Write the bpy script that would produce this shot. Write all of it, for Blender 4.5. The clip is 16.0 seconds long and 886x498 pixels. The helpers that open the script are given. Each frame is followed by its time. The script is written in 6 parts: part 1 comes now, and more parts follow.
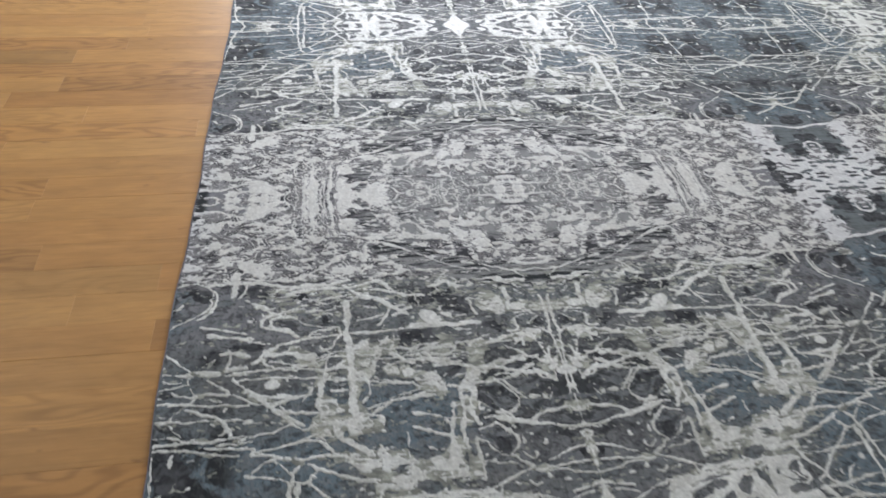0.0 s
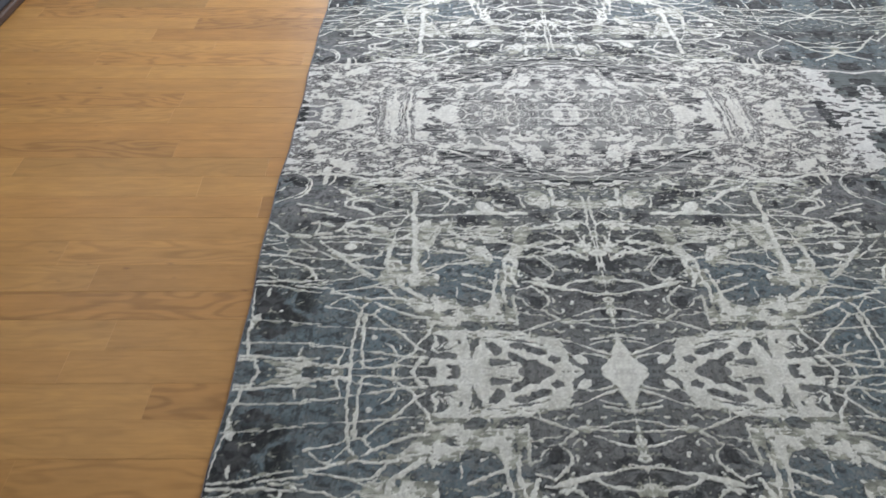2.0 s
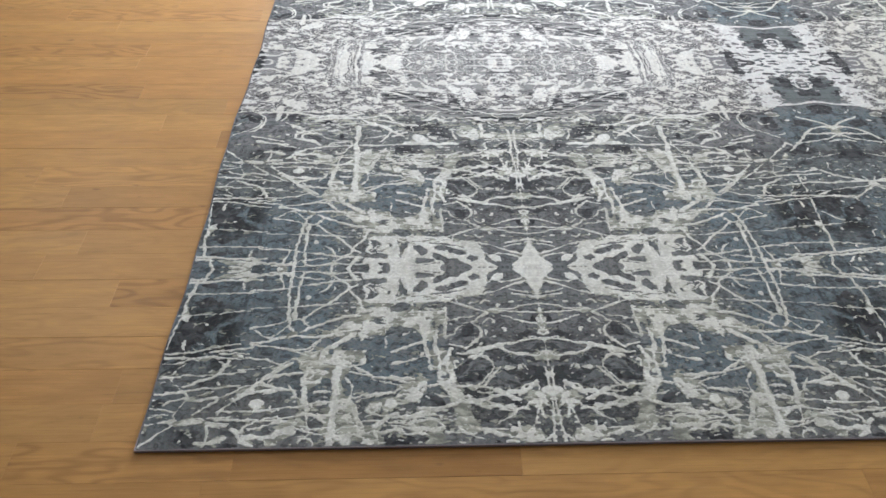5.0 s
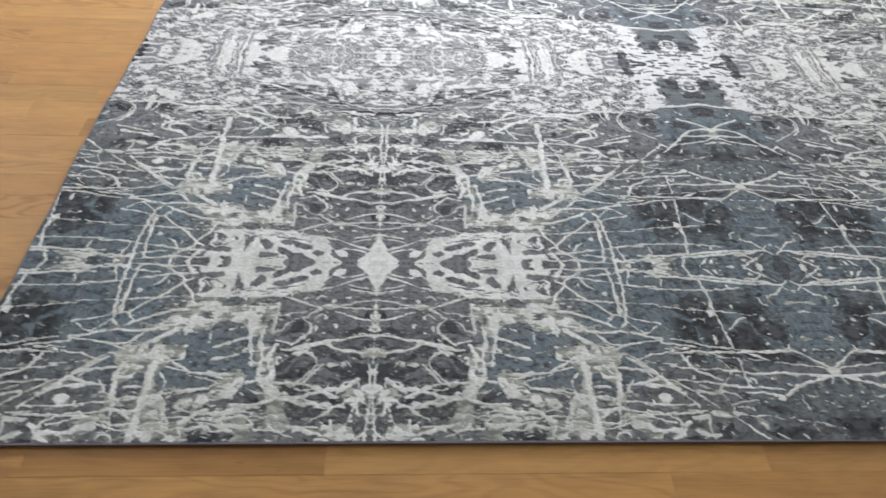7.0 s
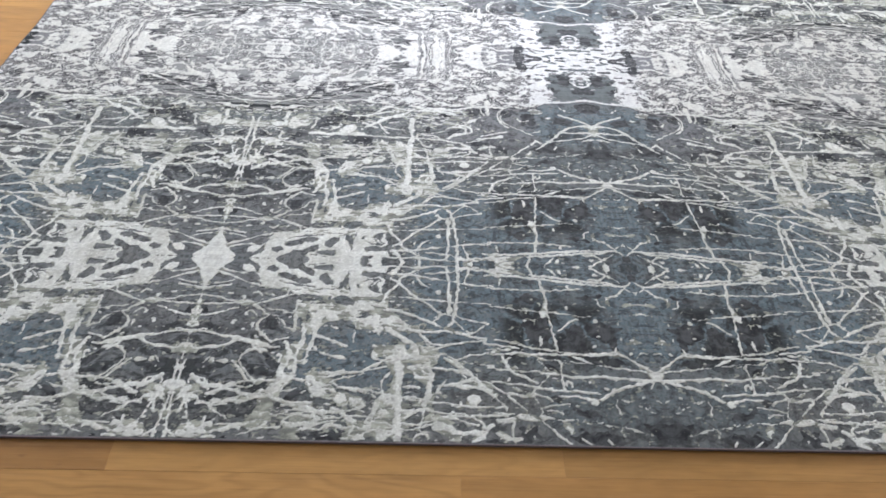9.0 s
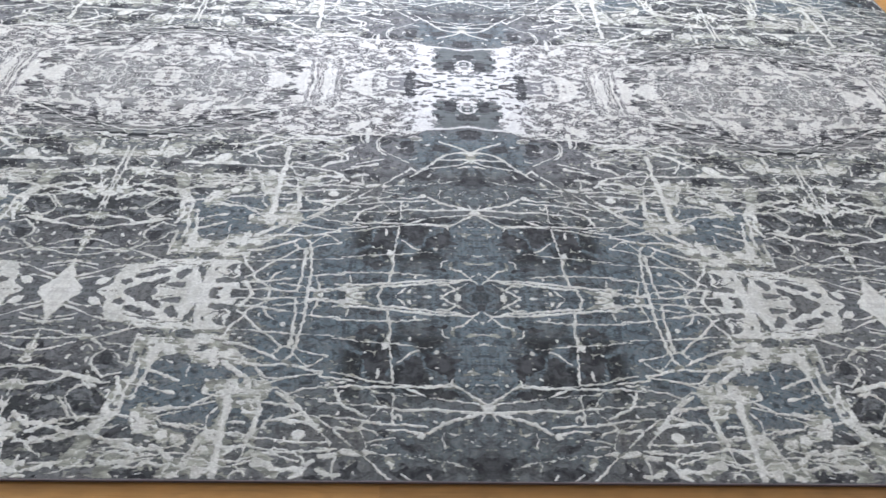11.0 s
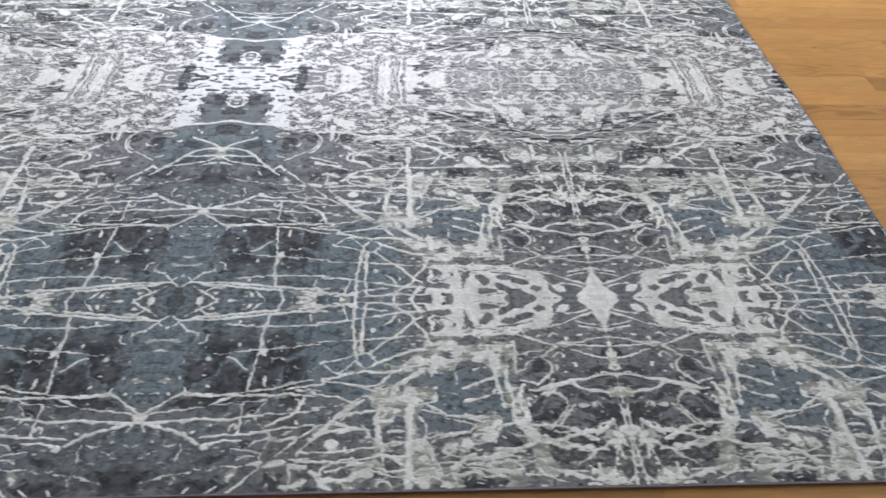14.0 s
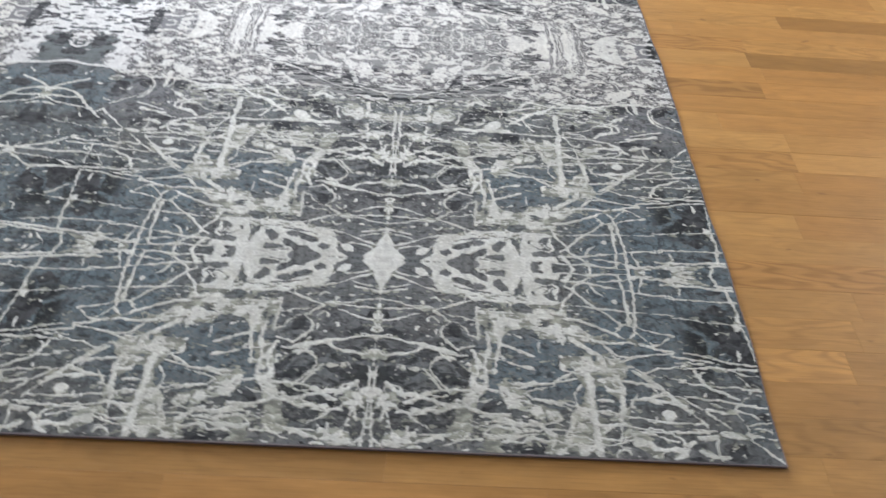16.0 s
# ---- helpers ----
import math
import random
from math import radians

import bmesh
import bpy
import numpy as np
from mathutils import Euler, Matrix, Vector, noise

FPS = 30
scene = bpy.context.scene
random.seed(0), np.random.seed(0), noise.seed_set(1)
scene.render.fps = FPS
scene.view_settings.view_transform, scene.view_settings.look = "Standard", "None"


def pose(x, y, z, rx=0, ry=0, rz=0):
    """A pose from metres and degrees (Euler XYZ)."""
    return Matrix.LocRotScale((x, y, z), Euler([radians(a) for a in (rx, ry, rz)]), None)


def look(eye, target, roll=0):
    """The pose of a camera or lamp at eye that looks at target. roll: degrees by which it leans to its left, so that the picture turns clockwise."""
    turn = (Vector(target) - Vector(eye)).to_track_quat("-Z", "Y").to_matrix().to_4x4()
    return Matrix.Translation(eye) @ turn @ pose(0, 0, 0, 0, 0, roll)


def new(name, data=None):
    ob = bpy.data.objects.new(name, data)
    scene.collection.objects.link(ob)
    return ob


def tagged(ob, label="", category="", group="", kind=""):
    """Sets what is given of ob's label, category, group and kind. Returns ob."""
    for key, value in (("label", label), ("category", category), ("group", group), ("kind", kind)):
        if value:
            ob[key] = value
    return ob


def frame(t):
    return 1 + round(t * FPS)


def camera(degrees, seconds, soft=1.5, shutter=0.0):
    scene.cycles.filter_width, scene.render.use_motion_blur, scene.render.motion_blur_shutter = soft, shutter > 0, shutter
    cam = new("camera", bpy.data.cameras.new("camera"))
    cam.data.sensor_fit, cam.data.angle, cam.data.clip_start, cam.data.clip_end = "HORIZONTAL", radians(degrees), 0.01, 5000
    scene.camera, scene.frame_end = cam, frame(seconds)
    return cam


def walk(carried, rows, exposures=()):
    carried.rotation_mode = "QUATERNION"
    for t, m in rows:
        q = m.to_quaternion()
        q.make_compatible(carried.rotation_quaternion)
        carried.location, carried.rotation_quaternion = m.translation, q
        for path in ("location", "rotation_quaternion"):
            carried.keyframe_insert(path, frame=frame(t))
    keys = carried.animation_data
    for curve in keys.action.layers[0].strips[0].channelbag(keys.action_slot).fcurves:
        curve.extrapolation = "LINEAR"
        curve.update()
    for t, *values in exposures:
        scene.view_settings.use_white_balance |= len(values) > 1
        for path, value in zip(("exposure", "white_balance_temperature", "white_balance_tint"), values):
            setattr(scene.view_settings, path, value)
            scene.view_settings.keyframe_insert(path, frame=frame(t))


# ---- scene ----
cam = camera(67.7, 16.0, soft=1.55, shutter=0.5)
PATH = [
    (0, (-1.433, -0.399, 1.152), (-1.147, 0.977, -0.271), 5.2),
    (0.5, (-1.414, -0.519, 1.173), (-1.085, 0.844, -0.253), 6.4),
    (1, (-1.394, -0.595, 1.173), (-1.156, 0.78, -0.259), 5.2),
    (1.5, (-1.365, -0.683, 1.174), (-1.258, 0.702, -0.265), 2.9),
    (2, (-1.379, -0.77, 1.174), (-1.367, 0.614, -0.269), 0.3),
    (2.5, (-1.404, -0.869, 1.18), (-1.422, 0.508, -0.271), 0.4),
    (3, (-1.415, -0.956, 1.182), (-1.363, 0.409, -0.278), 1.6),
    (5.5, (-1.19, -1.07, 1.19), (-1.123, 0.308, -0.257), 1.6),
    (6, (-1.121, -1.081, 1.187), (-1.049, 0.31, -0.248), 1.9),
    (6.5, (-1.042, -1.059, 1.183), (-0.957, 0.341, -0.242), 1.8),
    (7, (-0.925, -1.057, 1.173), (-0.812, 0.313, -0.28), 4.1),
    (7.5, (-0.83, -1.048, 1.17), (-0.681, 0.294, -0.305), 5.0),
    (8, (-0.727, -1.04, 1.17), (-0.567, 0.288, -0.316), 5.2),
    (8.5, (-0.607, -1.051, 1.189), (-0.475, 0.273, -0.304), 5.6),
    (9, (-0.513, -1.043, 1.181), (-0.433, 0.312, -0.287), 4.2),
    (9.5, (-0.411, -1.016, 1.177), (-0.34, 0.361, -0.272), 3.1),
    (9.7, (-0.382, -1.017, 1.188), (-0.291, 0.365, -0.255), 3.5),
    (11.8, (0.019, -1.016, 1.228), (0.093, 0.371, -0.211), 4.9),
    (12, (0.072, -1.025, 1.224), (0.117, 0.365, -0.214), 4.4),
    (12.5, (0.179, -1.023, 1.219), (0.215, 0.371, -0.214), 1.8),
    (13, (0.296, -0.995, 1.217), (0.349, 0.394, -0.221), 1.3),
    (13.5, (0.411, -0.983, 1.22), (0.491, 0.392, -0.23), 2.2),
    (14, (0.552, -0.974, 1.221), (0.641, 0.386, -0.242), 2.5),
    (14.5, (0.711, -0.995, 1.233), (0.798, 0.355, -0.24), 3.6),
    (15, (0.831, -1.007, 1.23), (0.904, 0.332, -0.254), 3.8),
    (15.5, (0.943, -0.989, 1.212), (1.006, 0.345, -0.277), 3.3),
    (16, (1.077, -0.972, 1.203), (1.141, 0.316, -0.326), 5.2),
]
walk(cam, [(t, look(eye, target, roll)) for t, eye, target, roll in PATH], exposures=[(0, -0.34, 6370, 16), (1.5, -0.23, 6420, 14), (3.0, 0.02, 6480, 13), (5.5, 0.12, 6470, 14), (7.0, 0.19, 6410, 15), (9.0, 0.32, 6330, 16), (12.5, 0.25, 6180, 18), (16.0, 0.25, 6380, 15)])

# ---- light ----
world = bpy.data.worlds.new("sky")
scene.world = world
world.use_nodes = True
wn = world.node_tree
sky = wn.nodes.new("ShaderNodeTexSky")
sky.sky_type, sky.sun_disc = "NISHITA", False
sky.sun_elevation, sky.sun_rotation = radians(48), radians(170)
wn.nodes["Background"].inputs["Strength"].default_value = 0.12
wn.links.new(sky.outputs[0], wn.nodes["Background"].inputs["Color"])

sun = new("sun", bpy.data.lights.new("sun", "SUN"))
sun.data.energy, sun.data.angle, sun.data.color = 1.5, radians(10), (1, 0.96, 0.9)
sun.matrix_world = look((2, -8, 10), (0, 0, 0))


def window_or_fill_light(name, place, target, width, height, watts, colour):
    lamp = new(name, bpy.data.lights.new(name, "AREA"))
    lamp.data.shape, lamp.data.size, lamp.data.size_y = "RECTANGLE", width, height
    lamp.data.energy, lamp.data.color = watts, colour
    lamp.matrix_world = look(place, target)
    return lamp


# the sky's light in the opening of the window
window_or_fill_light("window_or_fill_light", (-0.3, 5.36, 1.35), (-0.3, 0, 1.35), 3.6, 2.0, 500, (0.86, 0.91, 1.0))
ADDED_EAST_OPENING = (0.0, 2.4, 0.55, 2.35)            # y, y, z, z of an unseen side window, added for fill
# fill lamp added to brighten the east floor; no source is seen there
window_or_fill_light("window_or_fill_light", (4.56, 1.2, 1.45), (0, 1.2, 1.45), 2.2, 1.7, 34, (0.95, 0.95, 1.0))
ADDED_WEST_OPENING = (0.5, 2.1, 0.90, 2.30)            # y, y, z, z of a made-up window in the west wall
# added fill for the west floor and the rug's left; no such window seen
window_or_fill_light("window_or_fill_light", (-2.96, 1.3, 1.60), (0, 1.3, 1.60), 1.5, 1.3, 15, (0.95, 0.97, 1.0))
scene.view_settings.exposure = 0.0

# ---- sizes ----
A, B = 0.99, 0.929                 # the rug's pattern is one cell, folded over at every A across and B along
RUG_HALF = 1.806
RUG_NEAR, RUG_FAR = -0.460, 4.182
FLOOR_Z = -0.007
WEST, EAST, SOUTH, NORTH, CEILING = -3.004, 4.6, -3.2, 5.4, 2.6
PLANK = 0.083
PLANK_LINE = -0.520


# ---- materials ----
class Graph:
    """A node material, with short ways to write sums of nodes."""

    def __init__(self, name):
        self.material = bpy.data.materials.new(name)
        self.material.use_nodes = True
        self.tree = self.material.node_tree
        self.surface = self.tree.nodes["Principled BSDF"]

    def node(self, kind, *inputs, out=0, **settings):
        n = self.tree.nodes.new(kind)
        for key, value in settings.items():
            setattr(n, key, value)
        for i, value in enumerate(inputs):
            if value is not None:
                self.plug(value, n.inputs[i])
        return n.outputs[out]

    def plug(self, value, socket):
        if isinstance(value, bpy.types.NodeSocket):
            self.tree.links.new(value, socket)
        else:
            socket.default_value = value

    def math(self, operation, *inputs):
        return self.node("ShaderNodeMath", *inputs, operation=operation)

    def add(self, a, b):
        return self.math("ADD", a, b)

    def sub(self, a, b):
        return self.math("SUBTRACT", a, b)

    def mul(self, a, b):
        return self.math("MULTIPLY", a, b)

    def most(self, a, b):
        return self.math("MAXIMUM", a, b)

    def vector(self, x, y, z=0.0):
        return self.node("ShaderNodeCombineXYZ", x, y, z)

    def noise(self, vector, scale=1.0, detail=3.0, rough=0.55, distortion=0.0):
        n = self.tree.nodes.new("ShaderNodeTexNoise")
        self.plug(vector, n.inputs["Vector"])
        for key, value in (("Scale", scale), ("Detail", detail), ("Roughness", rough), ("Distortion", distortion)):
            self.plug(value, n.inputs[key])
        return n.outputs[0]

    def step(self, value, low, high):
        n = self.tree.nodes.new("ShaderNodeMapRange")
        n.interpolation_type = "SMOOTHSTEP"
        for key, v in (("Value", value), ("From Min", low), ("From Max", high)):
            self.plug(v, n.inputs[key])
        return n.outputs[0]

    def mix(self, factor, a, b):
        n = self.tree.nodes.new("ShaderNodeMix")
        n.data_type = "RGBA"
        self.plug(factor, n.inputs[0])
        for value, socket in ((a, n.inputs[6]), (b, n.inputs[7])):
            self.plug(value if isinstance(value, bpy.types.NodeSocket) else (*value, 1.0), socket)
        return n.outputs[2]

    def mix_mul(self, colour, factor):
        n = self.tree.nodes.new("ShaderNodeVectorMath")
        n.operation = "SCALE"
        self.plug(colour, n.inputs[0])
        self.plug(factor, n.inputs["Scale"])
        return n.outputs[0]

    def bump(self, height, strength, distance):
        n = self.tree.nodes.new("ShaderNodeBump")
        for key, v in (("Height", height), ("Strength", strength), ("Distance", distance)):
            self.plug(v, n.inputs[key])
        self.tree.links.new(n.outputs[0], self.surface.inputs["Normal"])

    def finish(self, colour, roughness, specular=0.5, metallic=0.0, sheen=0.0):
        self.plug(colour if isinstance(colour, bpy.types.NodeSocket) else (*colour, 1.0), self.surface.inputs["Base Color"])
        self.plug(roughness, self.surface.inputs["Roughness"])
        self.plug(specular, self.surface.inputs["Specular IOR Level"])
        self.plug(metallic, self.surface.inputs["Metallic"])
        self.plug(sheen, self.surface.inputs["Sheen Weight"])
        return self.material

    def place(self):
        """x, y, z in metres on the object."""
        co = self.node("ShaderNodeTexCoord", out=3)
        n = self.tree.nodes.new("ShaderNodeSeparateXYZ")
        self.plug(co, n.inputs[0])
        return co, n.outputs[0], n.outputs[1], n.outputs[2]


CREAM, CREAM_DULL = (0.68, 0.70, 0.625), (0.525, 0.54, 0.465)
DARK, BLACKISH = (0.154, 0.175, 0.170), (0.035, 0.039, 0.038)
BLUE, TAUPE, MAUVE, BROWN = (0.148, 0.194, 0.207), (0.265, 0.275, 0.256), (0.211, 0.217, 0.216), (0.171, 0.178, 0.167)


def pile_surface(g, x, y, colour, gloss, rough):
    """Cut silk and wool pile: rows of knots, slubs along the weft, and a soft sheen."""
    weft = g.noise(g.vector(g.mul(x, 90.0), g.mul(y, 240.0)), 1.0, 3, 0.6)
    knots = g.noise(g.vector(x, y), 260.0, 2, 0.6)
    nap = g.noise(g.vector(g.mul(x, 75.0), g.mul(y, 38.0)), 1.0, 4, 0.62)
    patch = g.noise(g.vector(x, y), 3.1, 3)
    tone = g.add(g.add(g.mul(weft, 0.06), g.mul(knots, 0.18)), g.add(g.mul(nap, 0.60), g.add(g.mul(patch, 0.30), 0.43)))
    colour = g.mix_mul(colour, tone)
    g.bump(g.add(nap, knots), 0.2, 0.0012)
    return g.finish(colour, g.add(rough, g.mul(patch, 0.2)), gloss)


def rug_field():
    g = Graph("rug_field")
    co, x, y, z = g.place()
    s0, v0 = g.math("PINGPONG", x, A), g.math("PINGPONG", y, B)
    fold = g.vector(s0, v0)
    # the outlines of all figures wander a little
    wander, wander_v = g.noise(fold, 22.0, 3), g.noise(g.vector(g.add(s0, 7.3), v0), 26.0, 3)
    s = g.add(s0, g.mul(g.sub(wander, 0.5), 0.035))
    v = g.add(v0, g.mul(g.sub(wander_v, 0.5), 0.03))

    def box(left, right, low, high, soft=0.008):
        m = g.mul(g.step(s, left - soft, left + soft), g.sub(1.0, g.step(s, right - soft, right + soft)))
        return g.mul(m, g.mul(g.step(v, low - soft, low + soft), g.sub(1.0, g.step(v, high - soft, high + soft))))

    def flat(across, along, shift=0.0):
        return g.vector(g.add(g.mul(s0, across), shift), g.mul(v0, along))

    # the dark ground
    cloud = g.noise(flat(7, 13), 1.0, 4, 0.6, 0.6)
    cloud_b = g.noise(flat(9, 22, 3.1), 1.0, 4, 0.65, 1.0)
    streak = g.noise(flat(10, 85, 5.0), 1.0, 3, 0.6, 0.5)
    c = g.mix(g.step(cloud, 0.38, 0.62), DARK, BROWN)
    blue_at = g.most(g.most(box(-1, 0.53, -1, 0.27, 0.03), box(-1, 0.24, 0.32, 0.43, 0.03)), box(0.42, 0.78, 0.19, 0.36, 0.03))
    blue_at = g.most(blue_at, box(-1, 0.2, 0.46, 0.66, 0.05))
    c = g.mix(g.mul(blue_at, g.step(cloud, 0.34, 0.48)), c, BLUE)
    mauve_at = g.most(box(0.17, 0.50, 0.44, 0.64, 0.03), g.mul(box(0.76, 1.1, 0.0, 0.46, 0.03), 0.45))
    c = g.mix(g.mul(mauve_at, g.step(cloud_b, 0.36, 0.52)), c, MAUVE)
    ink = g.mul(g.step(cloud_b, 0.55, 0.61), g.step(streak, 0.40, 0.52))
    ink_patch = g.mul(g.step(g.noise(flat(14, 13, 9.0), 1.0, 4, 0.62, 1.2), 0.42, 0.53), g.most(g.most(box(0.08, 0.32, 0.11, 0.28, 0.025), g.mul(box(-1, 0.055, -1, 0.04, 0.012), 0.6)), g.mul(box(-1, 0.14, 0.43, 0.54, 0.03), 0.8)))
    c = g.mix(g.mul(ink, 0.45), c, BLACKISH)

    smudge = g.noise(flat(30, 50, 6.0), 1.0, 4, 0.55, 0.9)
    c = g.mix(g.mul(g.step(smudge, 0.55, 0.60), 0.6), c, BLACKISH)
    c = g.mix(g.mul(g.sub(1.0, g.step(smudge, 0.36, 0.44)), 0.35), c, MAUVE)
    c = g.mix(g.mul(box(-1, 1.1, 0.33, 0.48, 0.05), 0.5), c, g.mix(g.step(cloud, 0.42, 0.6), (0.104, 0.110, 0.102), (0.15, 0.154, 0.142)))
    blot = g.noise(flat(46, 62, 12.0), 1.0, 4, 0.62, 1.4)
    c = g.mix(g.mul(g.step(blot, 0.555, 0.585), 0.62), c, (0.044, 0.049, 0.047))
    c = g.mix(g.mul(g.sub(1.0, g.step(blot, 0.405, 0.44)), 0.55), c, (0.196, 0.208, 0.204))
    flame = g.mul(g.step(g.noise(flat(20, 42, 4.0), 1.0, 3, 0.55, 0.9), 0.48, 0.53), box(0.76, 1.1, 0.20, 0.41, 0.03))
    c = g.mix(g.most(g.mul(flame, 0.8), ink_patch), c, BLACKISH)
    brush = g.step(g.noise(flat(64, 15, 2.0), 1.0, 4, 0.65, 0.7), 0.48, 0.58)
    c = g.mix(g.mul(brush, g.add(0.30, g.mul(box(-1, 0.46, -1, 0.47, 0.04), 0.06))), c, (0.062, 0.066, 0.066))
    worn = g.noise(flat(62, 74, 8.0), 1.0, 4, 0.6, 0.8)
    busy = g.most(box(0.35, 1.1, 0.40, 0.66, 0.04), g.mul(box(0.45, 0.85, -1, 0.42, 0.05), 0.6))
    c = g.mix(g.mul(g.step(worn, 0.52, 0.60), g.add(0.15, g.mul(busy, 0.45))), c, TAUPE)
    # under the pale band the ground is a lighter grey, with dark throats and panels
    edge = g.add(0.628, g.mul(g.sub(1.0, g.step(s, 0.12, 0.17)), 0.05))
    band = g.step(g.sub(v, edge), -0.004, 0.006)
    pale = g.mix(g.step(g.noise(flat(30, 70, 1.7), 1.0, 4, 0.65, 0.8), 0.46, 0.58), (0.056, 0.058, 0.059), (0.208, 0.207, 0.202))
    pale = g.mix(box(0.19, 0.315, 0.87, 1.1), pale, MAUVE)
    pale = g.mix(box(0.172, 0.204, 0.855, 1.1), pale, BLACKISH)
    pale = g.mix(box(-1, 0.112, 0.5, 1.1), pale, g.mix(g.step(cloud_b, 0.45, 0.6), DARK, BLACKISH))
    pale = g.mix(box(0.66, 0.95, 0.755, 1.1, 0.02), pale, TAUPE)
    dx, dy = g.mul(g.sub(A, s), 1 / 0.477), g.mul(g.sub(B, v), 1 / 0.335)
    r = g.math("SQRT", g.add(g.mul(dx, dx), g.mul(dy, dy)))
    rim = g.mul(g.mul(g.step(r, 0.80, 0.84), g.sub(1.0, g.step(r, 1.0, 1.04))), g.step(s, 0.57, 0.60))
    disc = g.mul(g.step(s, 0.57, 0.60), g.sub(1.0, g.step(r, 1.02, 1.06)))
    c = g.mix(g.most(band, disc), c, pale)
    c = g.mix(rim, c, g.mix(g.step(streak, 0.42, 0.55), BLACKISH, TAUPE))
    return pile_surface(g, x, y, c, 0.05, 0.6)


def rug_strands():
    g = Graph("rug_strands")
    co, x, y, z = g.place()
    fold = g.vector(g.math("PINGPONG", x, A), g.math("PINGPONG", y, B))
    tint = g.noise(fold, 9.0, 4, 0.6)
    dull = g.noise(g.vector(g.mul(g.math("PINGPONG", x, A), 38.0), g.mul(g.math("PINGPONG", y, B), 85.0)), 1.0, 4, 0.65, 0.6)
    c = g.mix(g.step(tint, 0.36, 0.60), CREAM_DULL, CREAM)
    c = g.mix(g.mul(g.step(dull, 0.52, 0.66), 0.5), c, (0.34, 0.335, 0.30))
    thread = g.noise(g.vector(g.mul(g.math("PINGPONG", x, A), 110.0), g.mul(g.math("PINGPONG", y, B), 130.0)), 1.0, 3, 0.6, 0.8)
    c = g.mix(g.mul(g.step(thread, 0.52, 0.60), 0.5), c, (0.82, 0.83, 0.775))
    s, v = g.math("PINGPONG", x, A), g.math("PINGPONG", y, B)
    c = g.mix(g.mul(g.mul(g.step(v, 0.60, 0.66), g.step(s, 0.17, 0.24)), 0.55), c, (0.62, 0.62, 0.555))
    c = g.mix(g.mul(g.mul(g.step(v, 0.64, 0.68), g.sub(1.0, g.step(s, 0.17, 0.24))), 0.7), c, (0.672, 0.685, 0.655))
    fray = g.noise(g.vector(g.mul(s, 150.0), g.mul(v, 170.0)), 1.0, 3, 0.7, 0.5)
    c = g.mix_mul(c, g.add(0.62, g.mul(fray, 0.72)))
    return pile_surface(g, x, y, c, 0.22, 0.48)


def rug_grey():
    g = Graph("rug_grey")
    co, x, y, z = g.place()
    s, v = g.math("PINGPONG", x, A), g.math("PINGPONG", y, B)
    tone = g.noise(g.vector(g.mul(s, 24.0), g.mul(v, 60.0)), 1.0, 4, 0.65, 0.6)
    warm = g.mix(g.step(tone, 0.38, 0.64), (0.20, 0.210, 0.176), (0.435, 0.452, 0.368))
    cool = g.mix(g.step(tone, 0.38, 0.64), (0.126, 0.127, 0.123), (0.284, 0.284, 0.268))
    c = g.mix(g.step(v, 0.60, 0.66), warm, cool)
    return pile_surface(g, x, y, c, 0.08, 0.55)


def rug_ink():
    g = Graph("rug_ink")
    co, x, y, z = g.place()
    tone = g.noise(g.vector(g.mul(g.math("PINGPONG", x, A), 34.0), g.mul(g.math("PINGPONG", y, B), 40.0)), 1.0, 4, 0.65, 0.8)
    c = g.mix(g.step(tone, 0.36, 0.62), (0.034, 0.0362, 0.037), (0.092, 0.097, 0.096))
    return pile_surface(g, x, y, c, 0.05, 0.6)


def rug_binding():
    g = Graph("rug_binding")
    co, x, y, z = g.place()
    n = g.noise(co, 240, 2)
    g.bump(n, 0.5, 0.002)
    return g.finish(g.mix(n, (0.15, 0.122, 0.122), (0.27, 0.228, 0.23)), 0.8, 0.3)


